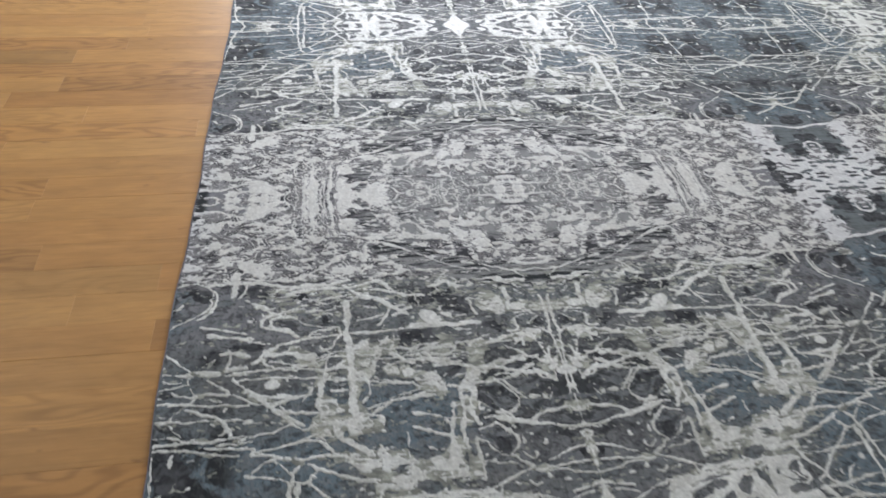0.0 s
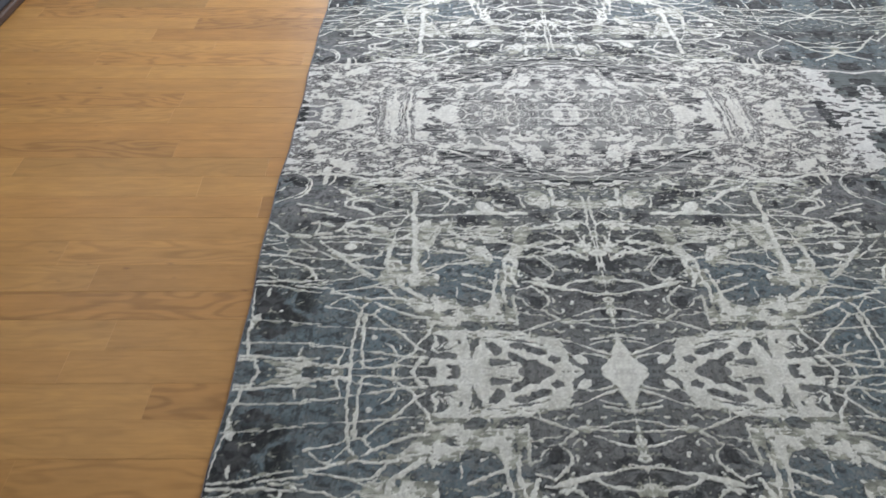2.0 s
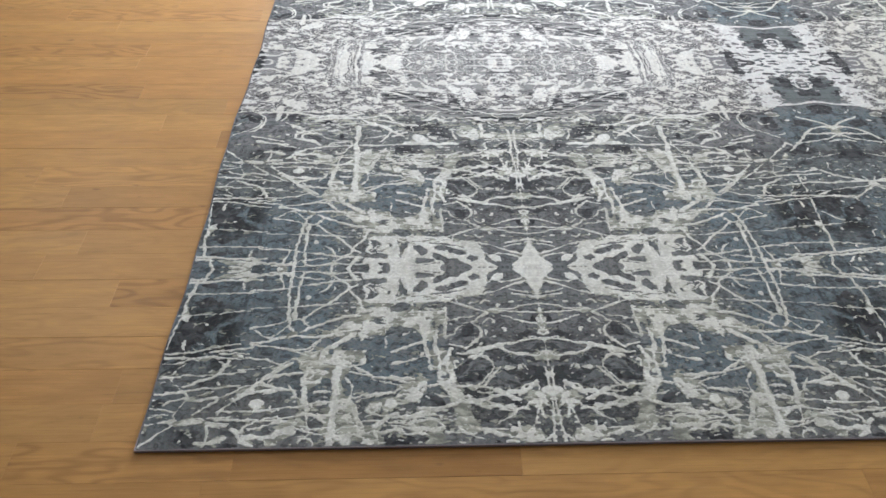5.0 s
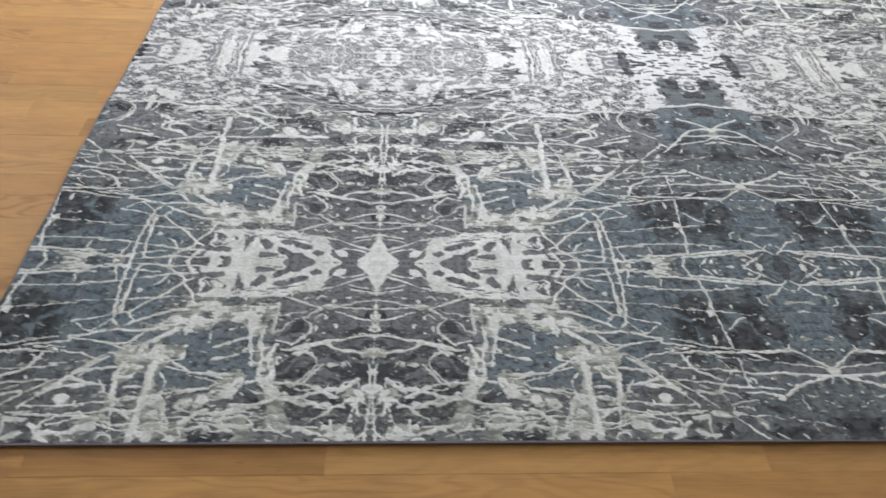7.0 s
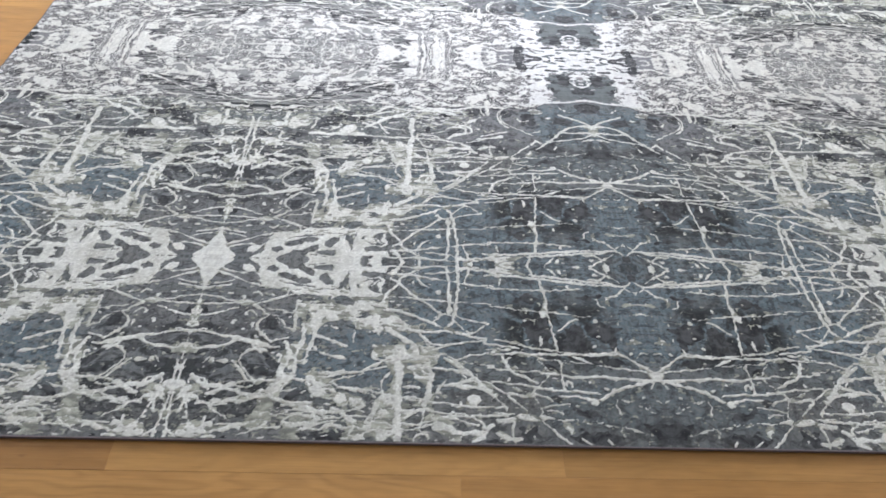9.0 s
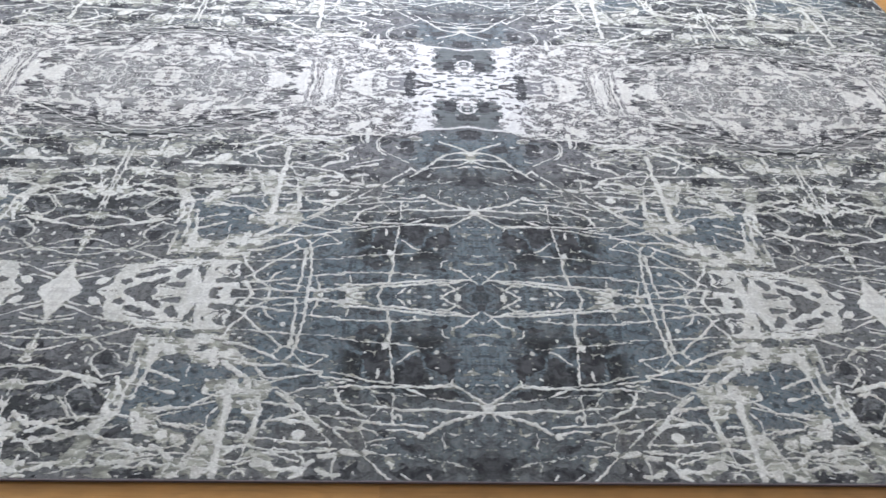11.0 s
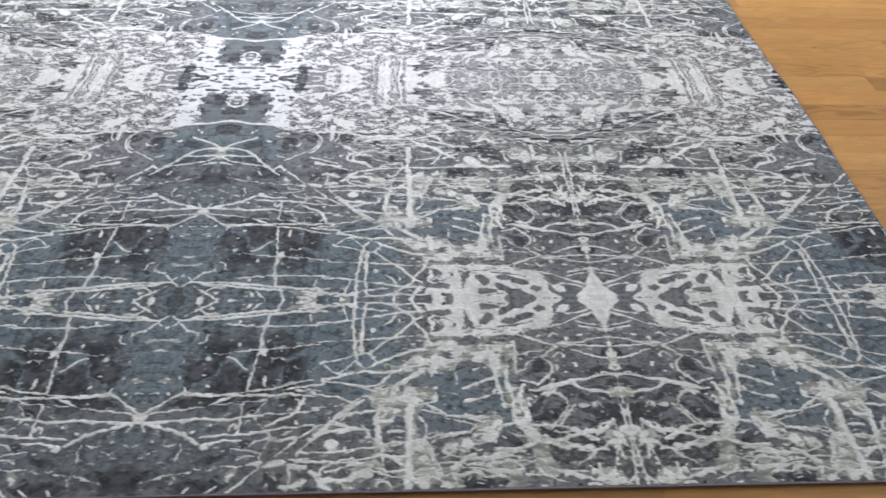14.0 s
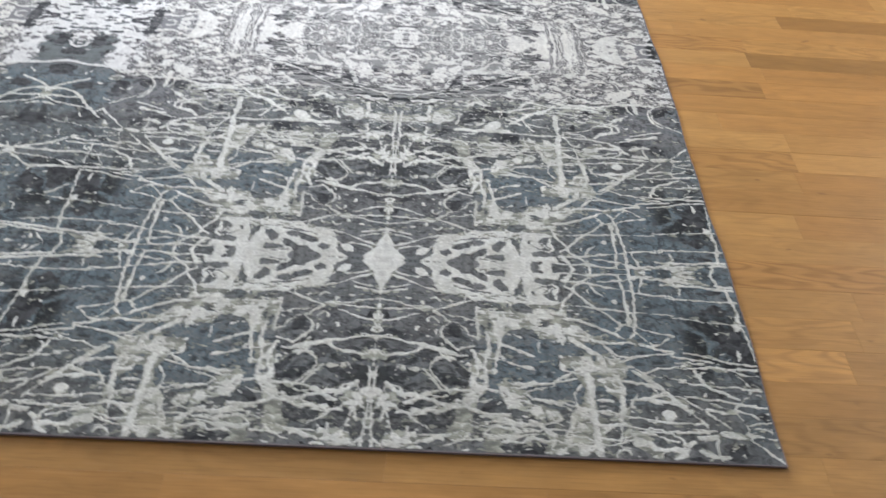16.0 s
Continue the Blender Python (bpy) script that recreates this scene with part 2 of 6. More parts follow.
def oak(single):
    """Oiled oak strips; each strip has its own tone and figure."""
    g = Graph("oak_strip" if single else "oak_strips")
    co, x, y, z = g.place()
    own = g.node("ShaderNodeObjectInfo", out=5) if single else g.node("ShaderNodeNewGeometry", out=8)
    own_b = g.math("FRACT", g.mul(own, 17.31))
    px, py = g.add(x, g.mul(own, 37.0)), g.add(y, g.mul(own_b, 5.0))
    fibre = g.noise(g.vector(g.mul(px, 6.0), g.mul(py, 260.0)), 1.0, 4, 0.7)
    # cathedral figure: rings drawn out along the strip
    swell = g.noise(g.vector(g.mul(px, 2.4), g.mul(py, 11.0)), 1.0, 2, 0.5)
    bow = g.add(g.mul(py, 30.0), g.mul(swell, 22.0))
    rings = g.math("PINGPONG", bow, 1.0)
    figured = g.step(g.math("FRACT", g.mul(own, 5.7)), 0.55, 0.95)
    drift = g.noise(g.vector(g.mul(px, 2.2), g.mul(py, 14.0)), 1.0, 4)
    light = g.mix(own_b, (0.515, 0.282, 0.082), (0.44, 0.222, 0.060))
    c = g.mix(g.mul(g.step(rings, 0.30, 0.95), g.add(0.10, g.mul(figured, 0.42))), light, (0.235, 0.112, 0.030))
    c = g.mix(g.mul(g.step(fibre, 0.48, 0.72), 0.30), c, (0.20, 0.10, 0.032))
    c = g.mix(g.mul(g.step(fibre, 0.48, 0.30), 0.22), c, (0.56, 0.35, 0.145))
    knot = g.step(g.noise(g.vector(g.mul(px, 13.0), g.mul(py, 30.0)), 1.0, 2), 0.68, 0.78)
    c = g.mix(g.mul(knot, 0.5), c, (0.15, 0.07, 0.03))
    smear = g.noise(g.vector(g.mul(px, 8.0), g.mul(py, 30.0)), 1.0, 3, 0.6)
    c = g.mix_mul(c, g.add(0.52, g.add(g.mul(drift, 0.46), g.mul(smear, 0.50))))
    if single:
        n = g.tree.nodes.new("ShaderNodeVectorMath")
        n.operation = "MULTIPLY"
        g.plug(c, n.inputs[0])
        g.plug(g.node("ShaderNodeObjectInfo", out=1), n.inputs[1])
        c = n.outputs[0]
    g.bump(fibre, 0.10, 0.0006)
    return g.finish(c, g.add(0.36, g.mul(drift, 0.2)), 0.35)


def painted(name, colour, roughness=0.6):
    g = Graph(name)
    co, x, y, z = g.place()
    n = g.noise(co, 2.0, 4)
    g.bump(g.noise(co, 160, 3), 0.15, 0.001)
    return g.finish(g.mix(n, [k * 0.93 for k in colour], colour), roughness, 0.2)


def stained_wood():
    g = Graph("dark_stained_wood")
    co, x, y, z = g.place()
    n = g.noise(g.vector(g.mul(x, 60), g.mul(y, 6), g.mul(z, 60)), 1.0, 3)
    return g.finish(g.mix(n, (0.03, 0.014, 0.007), (0.065, 0.032, 0.014)), 0.6, 0.2)


def clear_glass():
    g = Graph("clear_glass")
    g.surface.inputs["Transmission Weight"].default_value = 1.0
    return g.finish((0.95, 0.98, 0.97), 0.0)


FIELD, STRANDS, GREY_PILE, INK_PILE, BINDING = rug_field(), rug_strands(), rug_grey(), rug_ink(), rug_binding()
OAK_STRIP, OAK_STRIPS = oak(True), oak(False)
WALL_PAINT, CEILING_PAINT = painted("wall_paint", (0.15, 0.155, 0.168)), painted("ceiling_paint", (0.48, 0.48, 0.47))
GREY_PAINT, SHOE, GLASS = painted("grey_gloss_paint", (0.05, 0.053, 0.06), 0.6), stained_wood(), clear_glass()
SUBFLOOR = painted("dark_subfloor", (0.09, 0.052, 0.022), 0.9)


# ---- meshes ----
def mesh_of(name, verts, faces, material, smooth=False):
    me = bpy.data.meshes.new(name)
    me.from_pydata([tuple(p) for p in verts], [], faces)
    me.materials.append(material)
    if smooth:
        me.polygons.foreach_set("use_smooth", [True] * len(me.polygons))
    me.update()
    return me


def part(name, me, parent=None, label="", m=None):
    ob = new(name, me)
    if parent:
        ob.parent = parent
    if m is not None:
        ob.matrix_basis = m
    if label:
        ob["label"] = label
    return ob


BOX_FACES = [(0, 1, 3, 2), (4, 6, 7, 5), (0, 4, 5, 1), (2, 3, 7, 6), (0, 2, 6, 4), (1, 5, 7, 3)]


def boxes(*spans):
    """Corners and faces of boxes, each given by its spans x0, x1, y0, y1, z0, z1."""
    verts, faces = [], []
    for x0, x1, y0, y1, z0, z1 in spans:
        base = len(verts)
        verts += [(x, y, z) for z in (z0, z1) for y in (y0, y1) for x in (x0, x1)]
        faces += [tuple(base + i for i in f[::-1]) for f in BOX_FACES]
    return verts, faces


def block(name, material, *spans, parent=None, label="", bevel=0.0):
    verts, faces = boxes(*spans)
    me = mesh_of(name, verts, faces, material)
    bm = bmesh.new()
    bm.from_mesh(me)
    bmesh.ops.recalc_face_normals(bm, faces=bm.faces)
    if bevel:
        bmesh.ops.bevel(bm, geom=bm.edges[:], offset=bevel, segments=2, affect="EDGES", profile=0.5)
    bm.to_mesh(me)
    bm.free()
    return part(name, me, parent, label)


def structure(ob, label):
    return tagged(ob, label, kind="structure")


# ---- the room ----
T = 0.15
floor = structure(block("floor", SUBFLOOR, (WEST - T, EAST + T, SOUTH - T, NORTH + T, FLOOR_Z - 0.12, FLOOR_Z - 0.014)),
                  "honey-coloured oak strip floor with tight dark joints")
structure(block("ceiling", CEILING_PAINT, (WEST - T, EAST + T, SOUTH - T, NORTH + T, CEILING, CEILING + 0.12)), "plain white painted ceiling")
LOW = FLOOR_Z - 0.014


# the side walls' openings are additions that house the fill lamps
def side_wall(name, x0, x1, y0, y1, z0, z1):
    return structure(block(name, WALL_PAINT, (x0, x1, SOUTH - T, y0, LOW, CEILING), (x0, x1, y1, NORTH + T, LOW, CEILING),
                           (x0, x1, y0, y1, LOW, z0), (x0, x1, y0, y1, z1, CEILING)), "slate-grey painted wall with an added, unseen window opening")


side_wall("wall_west", WEST - T, WEST, *ADDED_WEST_OPENING)
side_wall("wall_east", EAST, EAST + T, *ADDED_EAST_OPENING)


def wall_with_window(name, y0, y1, x0, x1, z0, z1):
    return structure(block(name, WALL_PAINT, (WEST, x0, y0, y1, LOW, CEILING), (x1, EAST, y0, y1, LOW, CEILING),
                           (x0, x1, y0, y1, LOW, z0), (x0, x1, y0, y1, z1, CEILING)), "light grey painted wall with a wide window opening")


def window(name, x0, x1, z0, z1, m, panes):
    """A frame with mullions and panes of glass, standing along x at the pose m."""
    root = structure(new(name), "unseen grey-framed window with clear glass")
    root.matrix_basis = m
    f = 0.06
    block("window_frame", GREY_PAINT, (x0, x0 + f, -0.03, 0.03, z0, z1), (x1 - f, x1, -0.03, 0.03, z0, z1),
          (x0 + f, x1 - f, -0.03, 0.03, z0, z0 + f), (x0 + f, x1 - f, -0.03, 0.03, z1 - f, z1), parent=root)
    step = (x1 - x0) / panes
    for i in range(1, panes):
        block("mullion", GREY_PAINT, (x0 + i * step - 0.025, x0 + i * step + 0.025, -0.028, 0.028, z0 + f, z1 - f), parent=root)
    for i in range(panes):
        pane = block("pane", GLASS, (x0 + i * step + 0.03, x0 + (i + 1) * step - 0.03, -0.004, 0.004, z0 + f, z1 - f), parent=root)
        pane.visible_shadow = False


wall_with_window("wall_north", NORTH, NORTH + T, -2.2, 1.6, 0.30, 2.38)
structure(block("wall_south", WALL_PAINT, (WEST, EAST, SOUTH - T, SOUTH, LOW, CEILING)), "plain slate-grey painted wall")
window("window_1", -2.2, 1.6, 0.30, 2.38, pose(0, NORTH + 0.09, 0), 4)
# the east and west windows are additions that go with the fill lamps
window("added_window_2", *ADDED_EAST_OPENING, pose(EAST + 0.09, 0, 0, 0, 0, 90), 2)
window("added_window_3", *ADDED_WEST_OPENING, pose(WEST - 0.09, 0, 0, 0, 0, 90), 2)

board = structure(block("baseboard", GREY_PAINT, (WEST, WEST + 0.016, SOUTH, NORTH, FLOOR_Z + 0.001, 0.11), bevel=0.003), "dark grey painted baseboard along the wall")
block("shoe_moulding", SHOE, (WEST + 0.0165, WEST + 0.036, SOUTH, NORTH, FLOOR_Z + 0.001, FLOOR_Z + 0.036), bevel=0.009, parent=board,
      label="dark brown stained shoe moulding")
structure(block("baseboard", GREY_PAINT, (EAST - 0.016, EAST, SOUTH, NORTH, FLOOR_Z + 0.001, 0.11), bevel=0.003), "dark grey painted baseboard along the wall")


# ---- the rug ----
def smooth_line(points, step):
    """A curve through the points, in even steps."""
    p = [Vector(q) for q in points]
    if len(p) == 2:
        n = max(2, int((p[1] - p[0]).length / step))
        return [p[0].lerp(p[1], i / n) for i in range(n + 1)]
    p = [2 * p[0] - p[1], *p, 2 * p[-1] - p[-2]]
    line = []
    for a, b, c, d in zip(p, p[1:], p[2:], p[3:]):
        n = max(2, int((c - b).length / step))
        for i in range(n):
            u = i / n
            line.append(0.5 * (2 * b + (c - a) * u + (2 * a - 5 * b + 4 * c - d) * u * u + (3 * b - a - 3 * c + d) * u ** 3))
    return line + [p[-2]]


GRID = 0.0019                                     # fineness of the raised pile near the walk
WAVES = np.random.RandomState(5).rand(256, 256)


def wave(s, v, across, along, octaves=3, seed=0, rough=0.55):
    """Smooth random relief from 0 to 1, so many waves to the metre across and along."""
    total, weight = 0, 0
    for k in range(octaves):
        a, b = s * across * 2 ** k + 31.7 * seed + 11 * k, v * along * 2 ** k + 17.3 * seed + 5 * k
        ia, ib = np.floor(a).astype(int), np.floor(b).astype(int)
        fa, fb = a - ia, b - ib
        fa, fb = fa * fa * (3 - 2 * fa), fb * fb * (3 - 2 * fb)
        w = WAVES
        low = w[ia % 256, ib % 256] * (1 - fa) + w[(ia + 1) % 256, ib % 256] * fa
        high = w[ia % 256, (ib + 1) % 256] * (1 - fa) + w[(ia + 1) % 256, (ib + 1) % 256] * fa
        total, weight = total + (low * (1 - fb) + high * fb) * rough ** k, weight + rough ** k
    return total / weight


def ramp(x, low, high):
    u = np.clip((x - low) / (high - low), 0, 1)
    return u * u * (3 - 2 * u)


DRAWN = []                                        # the figures of one cell, in the order in which they cover one another


def places_of(numbers):
    return [(a / 100, b / 100) for a, b in zip(numbers[::2], numbers[1::2])]


def strand(width, *numbers):
    """A raised strand of pale silk pile: its width in millimetres, and the places it runs through, across and along, in centimetres of the cell."""
    DRAWN.append(("line", 1, max(width / 2000, 0.0017), places_of(numbers)))


def gap(width, *numbers):
    """A gap of dark ground cut through the pale pile, given like a strand."""
    DRAWN.append(("line", -1, width / 2000, places_of(numbers)))


def web(*corners):
    """A filled patch of pale pile, by its corners in centimetres of the cell."""
    DRAWN.append(("patch", 1, 0, places_of(corners)))


def petal(*corners):
    """A web of clean bright silk."""
    DRAWN.append(("petal", 1, 0, places_of(corners)))


def hole(*corners):
    """A hole of dark ground in the pale pile, given like a web."""
    DRAWN.append(("patch", -1, 0, places_of(corners)))


INKED = []                                        # dark figures of the ground


def ink(*corners):
    """A patch of blackish ground, given like a web."""
    INKED.append(places_of(corners))


def bead(half_across, half_along, s, v):
    """A small solid oval of pale pile; half its width and length in millimetres, and its middle."""
    DRAWN.append(("bead", 1, (half_across / 1000, half_along / 1000), [(s / 100, v / 100)]))


def kite(half_across, half_along, s, v):
    """A solid diamond of pale pile, given like a bead."""
    x, y = half_across / 1000, half_along / 1000
    a, b = s / 100, v / 100
    DRAWN.append(("petal", 1, 0, [(a - x, b), (a, b - y), (a + x, b), (a, b + y)]))


def depth_inside(s, v, corners):
    """How deep each place lies inside a polygon, in metres; below 0 outside."""
    near, inside = np.full(s.shape, 1.0), np.zeros(s.shape, bool)
    for (ax, ay), (bx, by) in zip(corners, corners[1:] + corners[:1]):
        dx, dy = bx - ax, by - ay
        u = np.clip(((s - ax) * dx + (v - ay) * dy) / max(dx * dx + dy * dy, 1e-9), 0, 1)
        near = np.minimum(near, np.hypot(s - ax - u * dx, v - ay - u * dy))
        if dy:
            inside ^= ((ay > v) != (by > v)) & (s < (v - ay) / dy * dx + ax)
    return np.where(inside, near, -near)


def depth_in_line(s, v, half, places, number):
    """How deep each place lies inside a strand that swells and thins along its way."""
    line = smooth_line(places, 0.008)
    depth = np.full(s.shape, -1.0)
    for p, q in zip(line, line[1:]):
        dx, dy = q.x - p.x, q.y - p.y
        u = np.clip(((s - p.x) * dx + (v - p.y) * dy) / max(dx * dx + dy * dy, 1e-9), 0, 1)
        w = half * (1 + 0.38 * noise.noise((p.x * 55, p.y * 55, number * 1.7)) + 0.2 * noise.noise((p.x * 160, p.y * 160, number * 0.9)))
        np.maximum(depth, w - np.hypot(s - p.x - u * dx, v - p.y - u * dy), out=depth)
    return depth


def drawn_depth(s, v):
    """How deep each place of the cell lies in the drawn strands, in the webs and in the gaps and holes; metres, below 0 outside."""
    lines, webs, bare = (np.full(s.shape, -0.02) for _ in range(3))
    rows, cols = s.shape
    step_s, step_v = A / (cols - 1), B / (rows - 1)
    for number, (kind, sign, size, places) in enumerate(DRAWN):
        reach = 0.016 + (max(size) if kind == "bead" else 1.6 * size)
        xs, ys = [p[0] for p in places], [p[1] for p in places]
        i0, i1 = max(int((min(xs) - reach) / step_s), 0), min(int((max(xs) + reach) / step_s) + 2, cols)
        j0, j1 = max(int((min(ys) - reach) / step_v), 0), min(int((max(ys) + reach) / step_v) + 2, rows)
        if i1 <= i0 or j1 <= j0:
            continue
        here = np.s_[j0:j1, i0:i1]
        ss, vv = s[here], v[here]
        if kind == "line":
            depth = depth_in_line(ss, vv, size, places, number)
        elif kind == "bead":
            depth = (1 - np.hypot((ss - places[0][0]) / size[0], (vv - places[0][1]) / size[1])) * min(size)
        else:
            depth = depth_inside(ss, vv, places)
        if sign > 0:
            over = webs if kind == "patch" else lines
            over[here] = np.maximum(over[here], depth)
            bare[here] = np.minimum(bare[here], -depth)
        else:
            lines[here], webs[here] = np.minimum(lines[here], -depth), np.minimum(webs[here], -depth)
            bare[here] = np.maximum(bare[here], depth)
    return lines, webs, bare


def inked_depth(s, v):
    """How deep each place of the cell lies in the dark figures of the ground, with scalloped edges."""
    depth = np.full(s.shape, -0.02)
    bent_s, bent_v = s + 0.024 * (wave(s, v, 50, 60, 3, 81) - 0.5), v + 0.020 * (wave(s, v, 50, 60, 3, 83) - 0.5)
    for places in INKED:
        near = depth_inside(bent_s, bent_v, places)
        np.maximum(depth, near, out=depth)
    spots = wave(s, v, 60, 75, 3, 87) - 0.5
    return depth + 0.020 * spots


def wings_of_the_diamond():
    web(82.1, 7.7, 80.6, 8.6, 79.5, 9.6, 77.8, 10.5, 69.3, 10.8, 65.1, 10.8, 64.9, 7.4, 67.1, 6.9, 71, 7.1, 77.5, 7.6)
    strand(4.7, 82.1, 7.7, 77.8, 8, 73.6, 8.3, 69.3, 8.2, 65.4, 8.1)
    strand(2.8, 79.5, 9.1, 75.3, 8.8, 71, 8.6, 66.7, 9.2)
    strand(3.3, 77.8, 10.5, 73.6, 10, 69.3, 9.9, 65.1, 10.5)
    strand(13.3, 65.8, -6.9, 65.9, -0.7, 65.9, 2.8, 66.4, 5.7, 66.1, 8.5, 65.1, 10.2)
    strand(2.8, 98.8, 8.5, 97.4, 8.1, 95.2, 7.6, 92.7, 6.8)
    gap(2.4, 77.4, 7.6, 74.4, 7.8, 71.4, 7.4, 69.3, 7.7, 66.7, 7.4)
    gap(1.3, 79.5, 9.3, 75.3, 9.3, 71.4, 9, 69.3, 8.6)
    strand(4.2, 86.2, 13.4, 81.9, 12, 79.5, 10.8, 76.9, 10.1)


def eye_beside_the_diamond():
    petal(66.9, -0, 66.9, 2.6, 67.3, 4.4, 68.3, 6.8, 69.1, 7.9, 74, 8.5, 80.9, 8.7, 83.2, 9.1, 85.5, 8.7, 86.7, 7.5, 87.5, 5.5, 87.6, 3.2, 88.3, 1.7, 89.5, 1.2, 90.6, 0.2, 87.7, -0, 76.2, -0.3, 67, -0.6)
    hole(65.6, -0.7, 65.5, 2.9, 66.2, 6.3, 67.3, 8.2, 68.9, 8.5, 68.5, 6.7, 67.4, 4.8, 66.9, 1.8, 66.9, -0.7)
    hole(69.9, 7.5, 71.6, 7.7, 73.7, 5.9, 73.4, 4.5, 71.9, 4.1, 70.8, 5.6)
    hole(75.1, 7.3, 78.6, 7.2, 79, 6, 77, 5.2, 75.5, 6.3)
    hole(78.4, 6.2, 79.1, 7, 83.1, 5.4, 83.4, 4.4, 82, 3.9, 78.8, 4.9)
    hole(74.5, 4.8, 75.2, 5.3, 78.5, 3.1, 78.3, 2.2, 75.6, 2.6)
    hole(70.3, 2.4, 71.1, 3.2, 75.6, 2.9, 75.3, 1.9, 71.1, 1.2)
    gap(3.7, 72.9, 1.1, 74.5, 1.4, 76.1, 1.5)
    hole(76.5, 0.2, 77.7, 1.1, 77, 2.2, 78.1, 2.9, 80.8, 3, 82.2, 1.6, 84.4, 0.4, 84.4, -0, 82.4, -1, 78.6, -2.2, 77.3, -1.4)
    hole(82.9, 3, 84.2, 4.3, 85.9, 3.6, 85.8, 2.6, 84.4, 1.9)
    gap(6.1, 74.3, 8.2, 76.8, 7.9, 80.1, 7.4, 82.6, 6.7)
    gap(5.2, 86.3, 6.2, 86.9, 5.9)
    hole(86.7, 6.8, 87.5, 6.3, 90.6, 6, 92.2, 5.1, 89.5, 4.5, 87.3, 5.4)
    strand(3.8, 85.5, 8.4, 87.4, 8, 89.7, 7.4, 92.9, 5.8, 96.8, 4.3)
    strand(3.3, 87.3, 4.6, 89.3, 4.5, 92.1, 4.5, 95.9, 3.4)
    petal(88.1, 4.1, 90.2, 4.3, 91.6, 3.3, 91.4, 1.9, 90.3, 1.6, 89, 2.6)
    gap(6.7, 87.7, 2.9, 88.5, 1.9, 89.7, 1.2)
    strand(3.5, 67.1, 8.9, 70.7, 9.2, 74.4, 9.4, 79.5, 8.7)
    strand(3.8, 79.5, 8.4, 80.3, 10.6, 81.6, 11.5, 87.1, 13.9)
    strand(4.7, 93.3, 8.2, 96.6, 8.9, 99.1, 9.3)


def bow_under_the_diamond():
    web(77.7, 12.2, 69.1, 12.7, 65.2, 14.2, 65.2, 15.4, 66.9, 15.3, 68.2, 17.3, 71.5, 17.5, 71.9, 20, 77.3, 20.2)
    strand(7.8, 77.4, 12.3, 77.5, 14.9, 77.2, 18, 77.3, 20.5)
    strand(4.2, 77.5, 12.8, 74.4, 13.4, 71, 13.3, 68.5, 14.4)
    strand(4.2, 73.5, 14.4, 71.5, 15.2, 68.6, 15.5, 66.9, 14.7)
    strand(7.3, 75.5, 19, 74.9, 22, 75.3, 25.1)
    strand(9.4, 73.1, 18, 72.6, 21, 73.3, 25.1)
    strand(4.7, 71.5, 13.9, 71.7, 17.5, 73.5, 19)
    gap(3.3, 77.1, 12.7, 74.4, 12.9, 71.4, 12.8, 69.3, 12.7)
    hole(69.5, 11, 68.5, 10.4, 66.8, 10.6, 65.1, 12.1, 65.1, 13.4, 67.3, 13.5, 68.9, 12.8)
    hole(78.2, 10.5, 76.1, 10.6, 76.5, 11.1, 77.6, 10.9)
    hole(86, 13.4, 81.9, 12.2, 78.2, 11.1, 77.5, 12.3, 78.1, 15.2, 80.6, 14.6, 83.5, 13.8)
    strand(3.3, 83.9, 14.6, 81.4, 15.1, 78.1, 15.8)
    hole(83, 15, 81.4, 15.4, 78.5, 16.3, 78.2, 18.2, 79.6, 17.7, 81.8, 16)
    hole(77, 17, 76.2, 16.6, 75.8, 18, 75.9, 19.5, 76.7, 19.5)
    hole(75.4, 15.4, 74.2, 15.2, 73.9, 16.7, 74.5, 17.5, 75.1, 18.8, 75, 17)
    hole(77.3, 21, 75.7, 20.7, 75.1, 21.1, 76.3, 21.5)
    strand(3.3, 70.5, 19, 69.6, 19.3, 69, 19.7)
    strand(2.3, 67.4, 21.1, 66.4, 20.6, 65.4, 20.1)
    strand(3.3, 100.2, 11.4, 97.7, 11.5, 94.8, 11.9, 92.6, 12.7, 89.7, 12.9)
    strand(2.3, 97.8, 13.8, 95.4, 13.7, 92.6, 13.5, 89.7, 13.4)
    strand(3.0, 97.6, 17.1, 95.1, 16.4, 92.8, 15.6, 90.2, 14.7)
    web(90.3, 11.1, 89.4, 10.9, 89.2, 12.2, 87.7, 12.7, 86, 13.3, 86.8, 14.1, 88, 13.8, 89.2, 14.2, 90.1, 13.7, 89.7, 12.7)
    web(101.2, 12.9, 98.6, 13.7, 97.7, 15.3, 98.2, 17.8, 97.6, 19.8, 98.7, 20.3, 100.2, 20.5)
    strand(6.1, 86.8, 14.1, 84.7, 15.1, 83.9, 16.2)
    strand(5.7, 83, 16.4, 84.5, 17.4, 85.3, 18.9, 85.1, 20.2, 83.7, 21.7, 82.2, 23.1, 81.6, 23.6)
    strand(4.3, 83.6, 16.2, 81.3, 16.9, 80, 18.2, 79.2, 19.5, 78, 20.1)
    strand(3.3, 81.6, 23.8, 80.3, 22.9, 78.3, 22.4)
    bead(6, 6, 90.4, 18.5)
    bead(7, 3, 92.7, 10.9)
    strand(3.8, 87.6, 10.5, 86.6, 10.1, 85.5, 11.1)
    strand(2.3, 84.3, 11.1, 83.5, 10.5, 82.8, 11.1)
    strand(3.8, 88.2, 16.6, 87.9, 15.6, 87.1, 15.5, 85.4, 16.8)
    bead(3, 7, 86.4, 19.3)
    bead(3, 3, 88, 20.4)
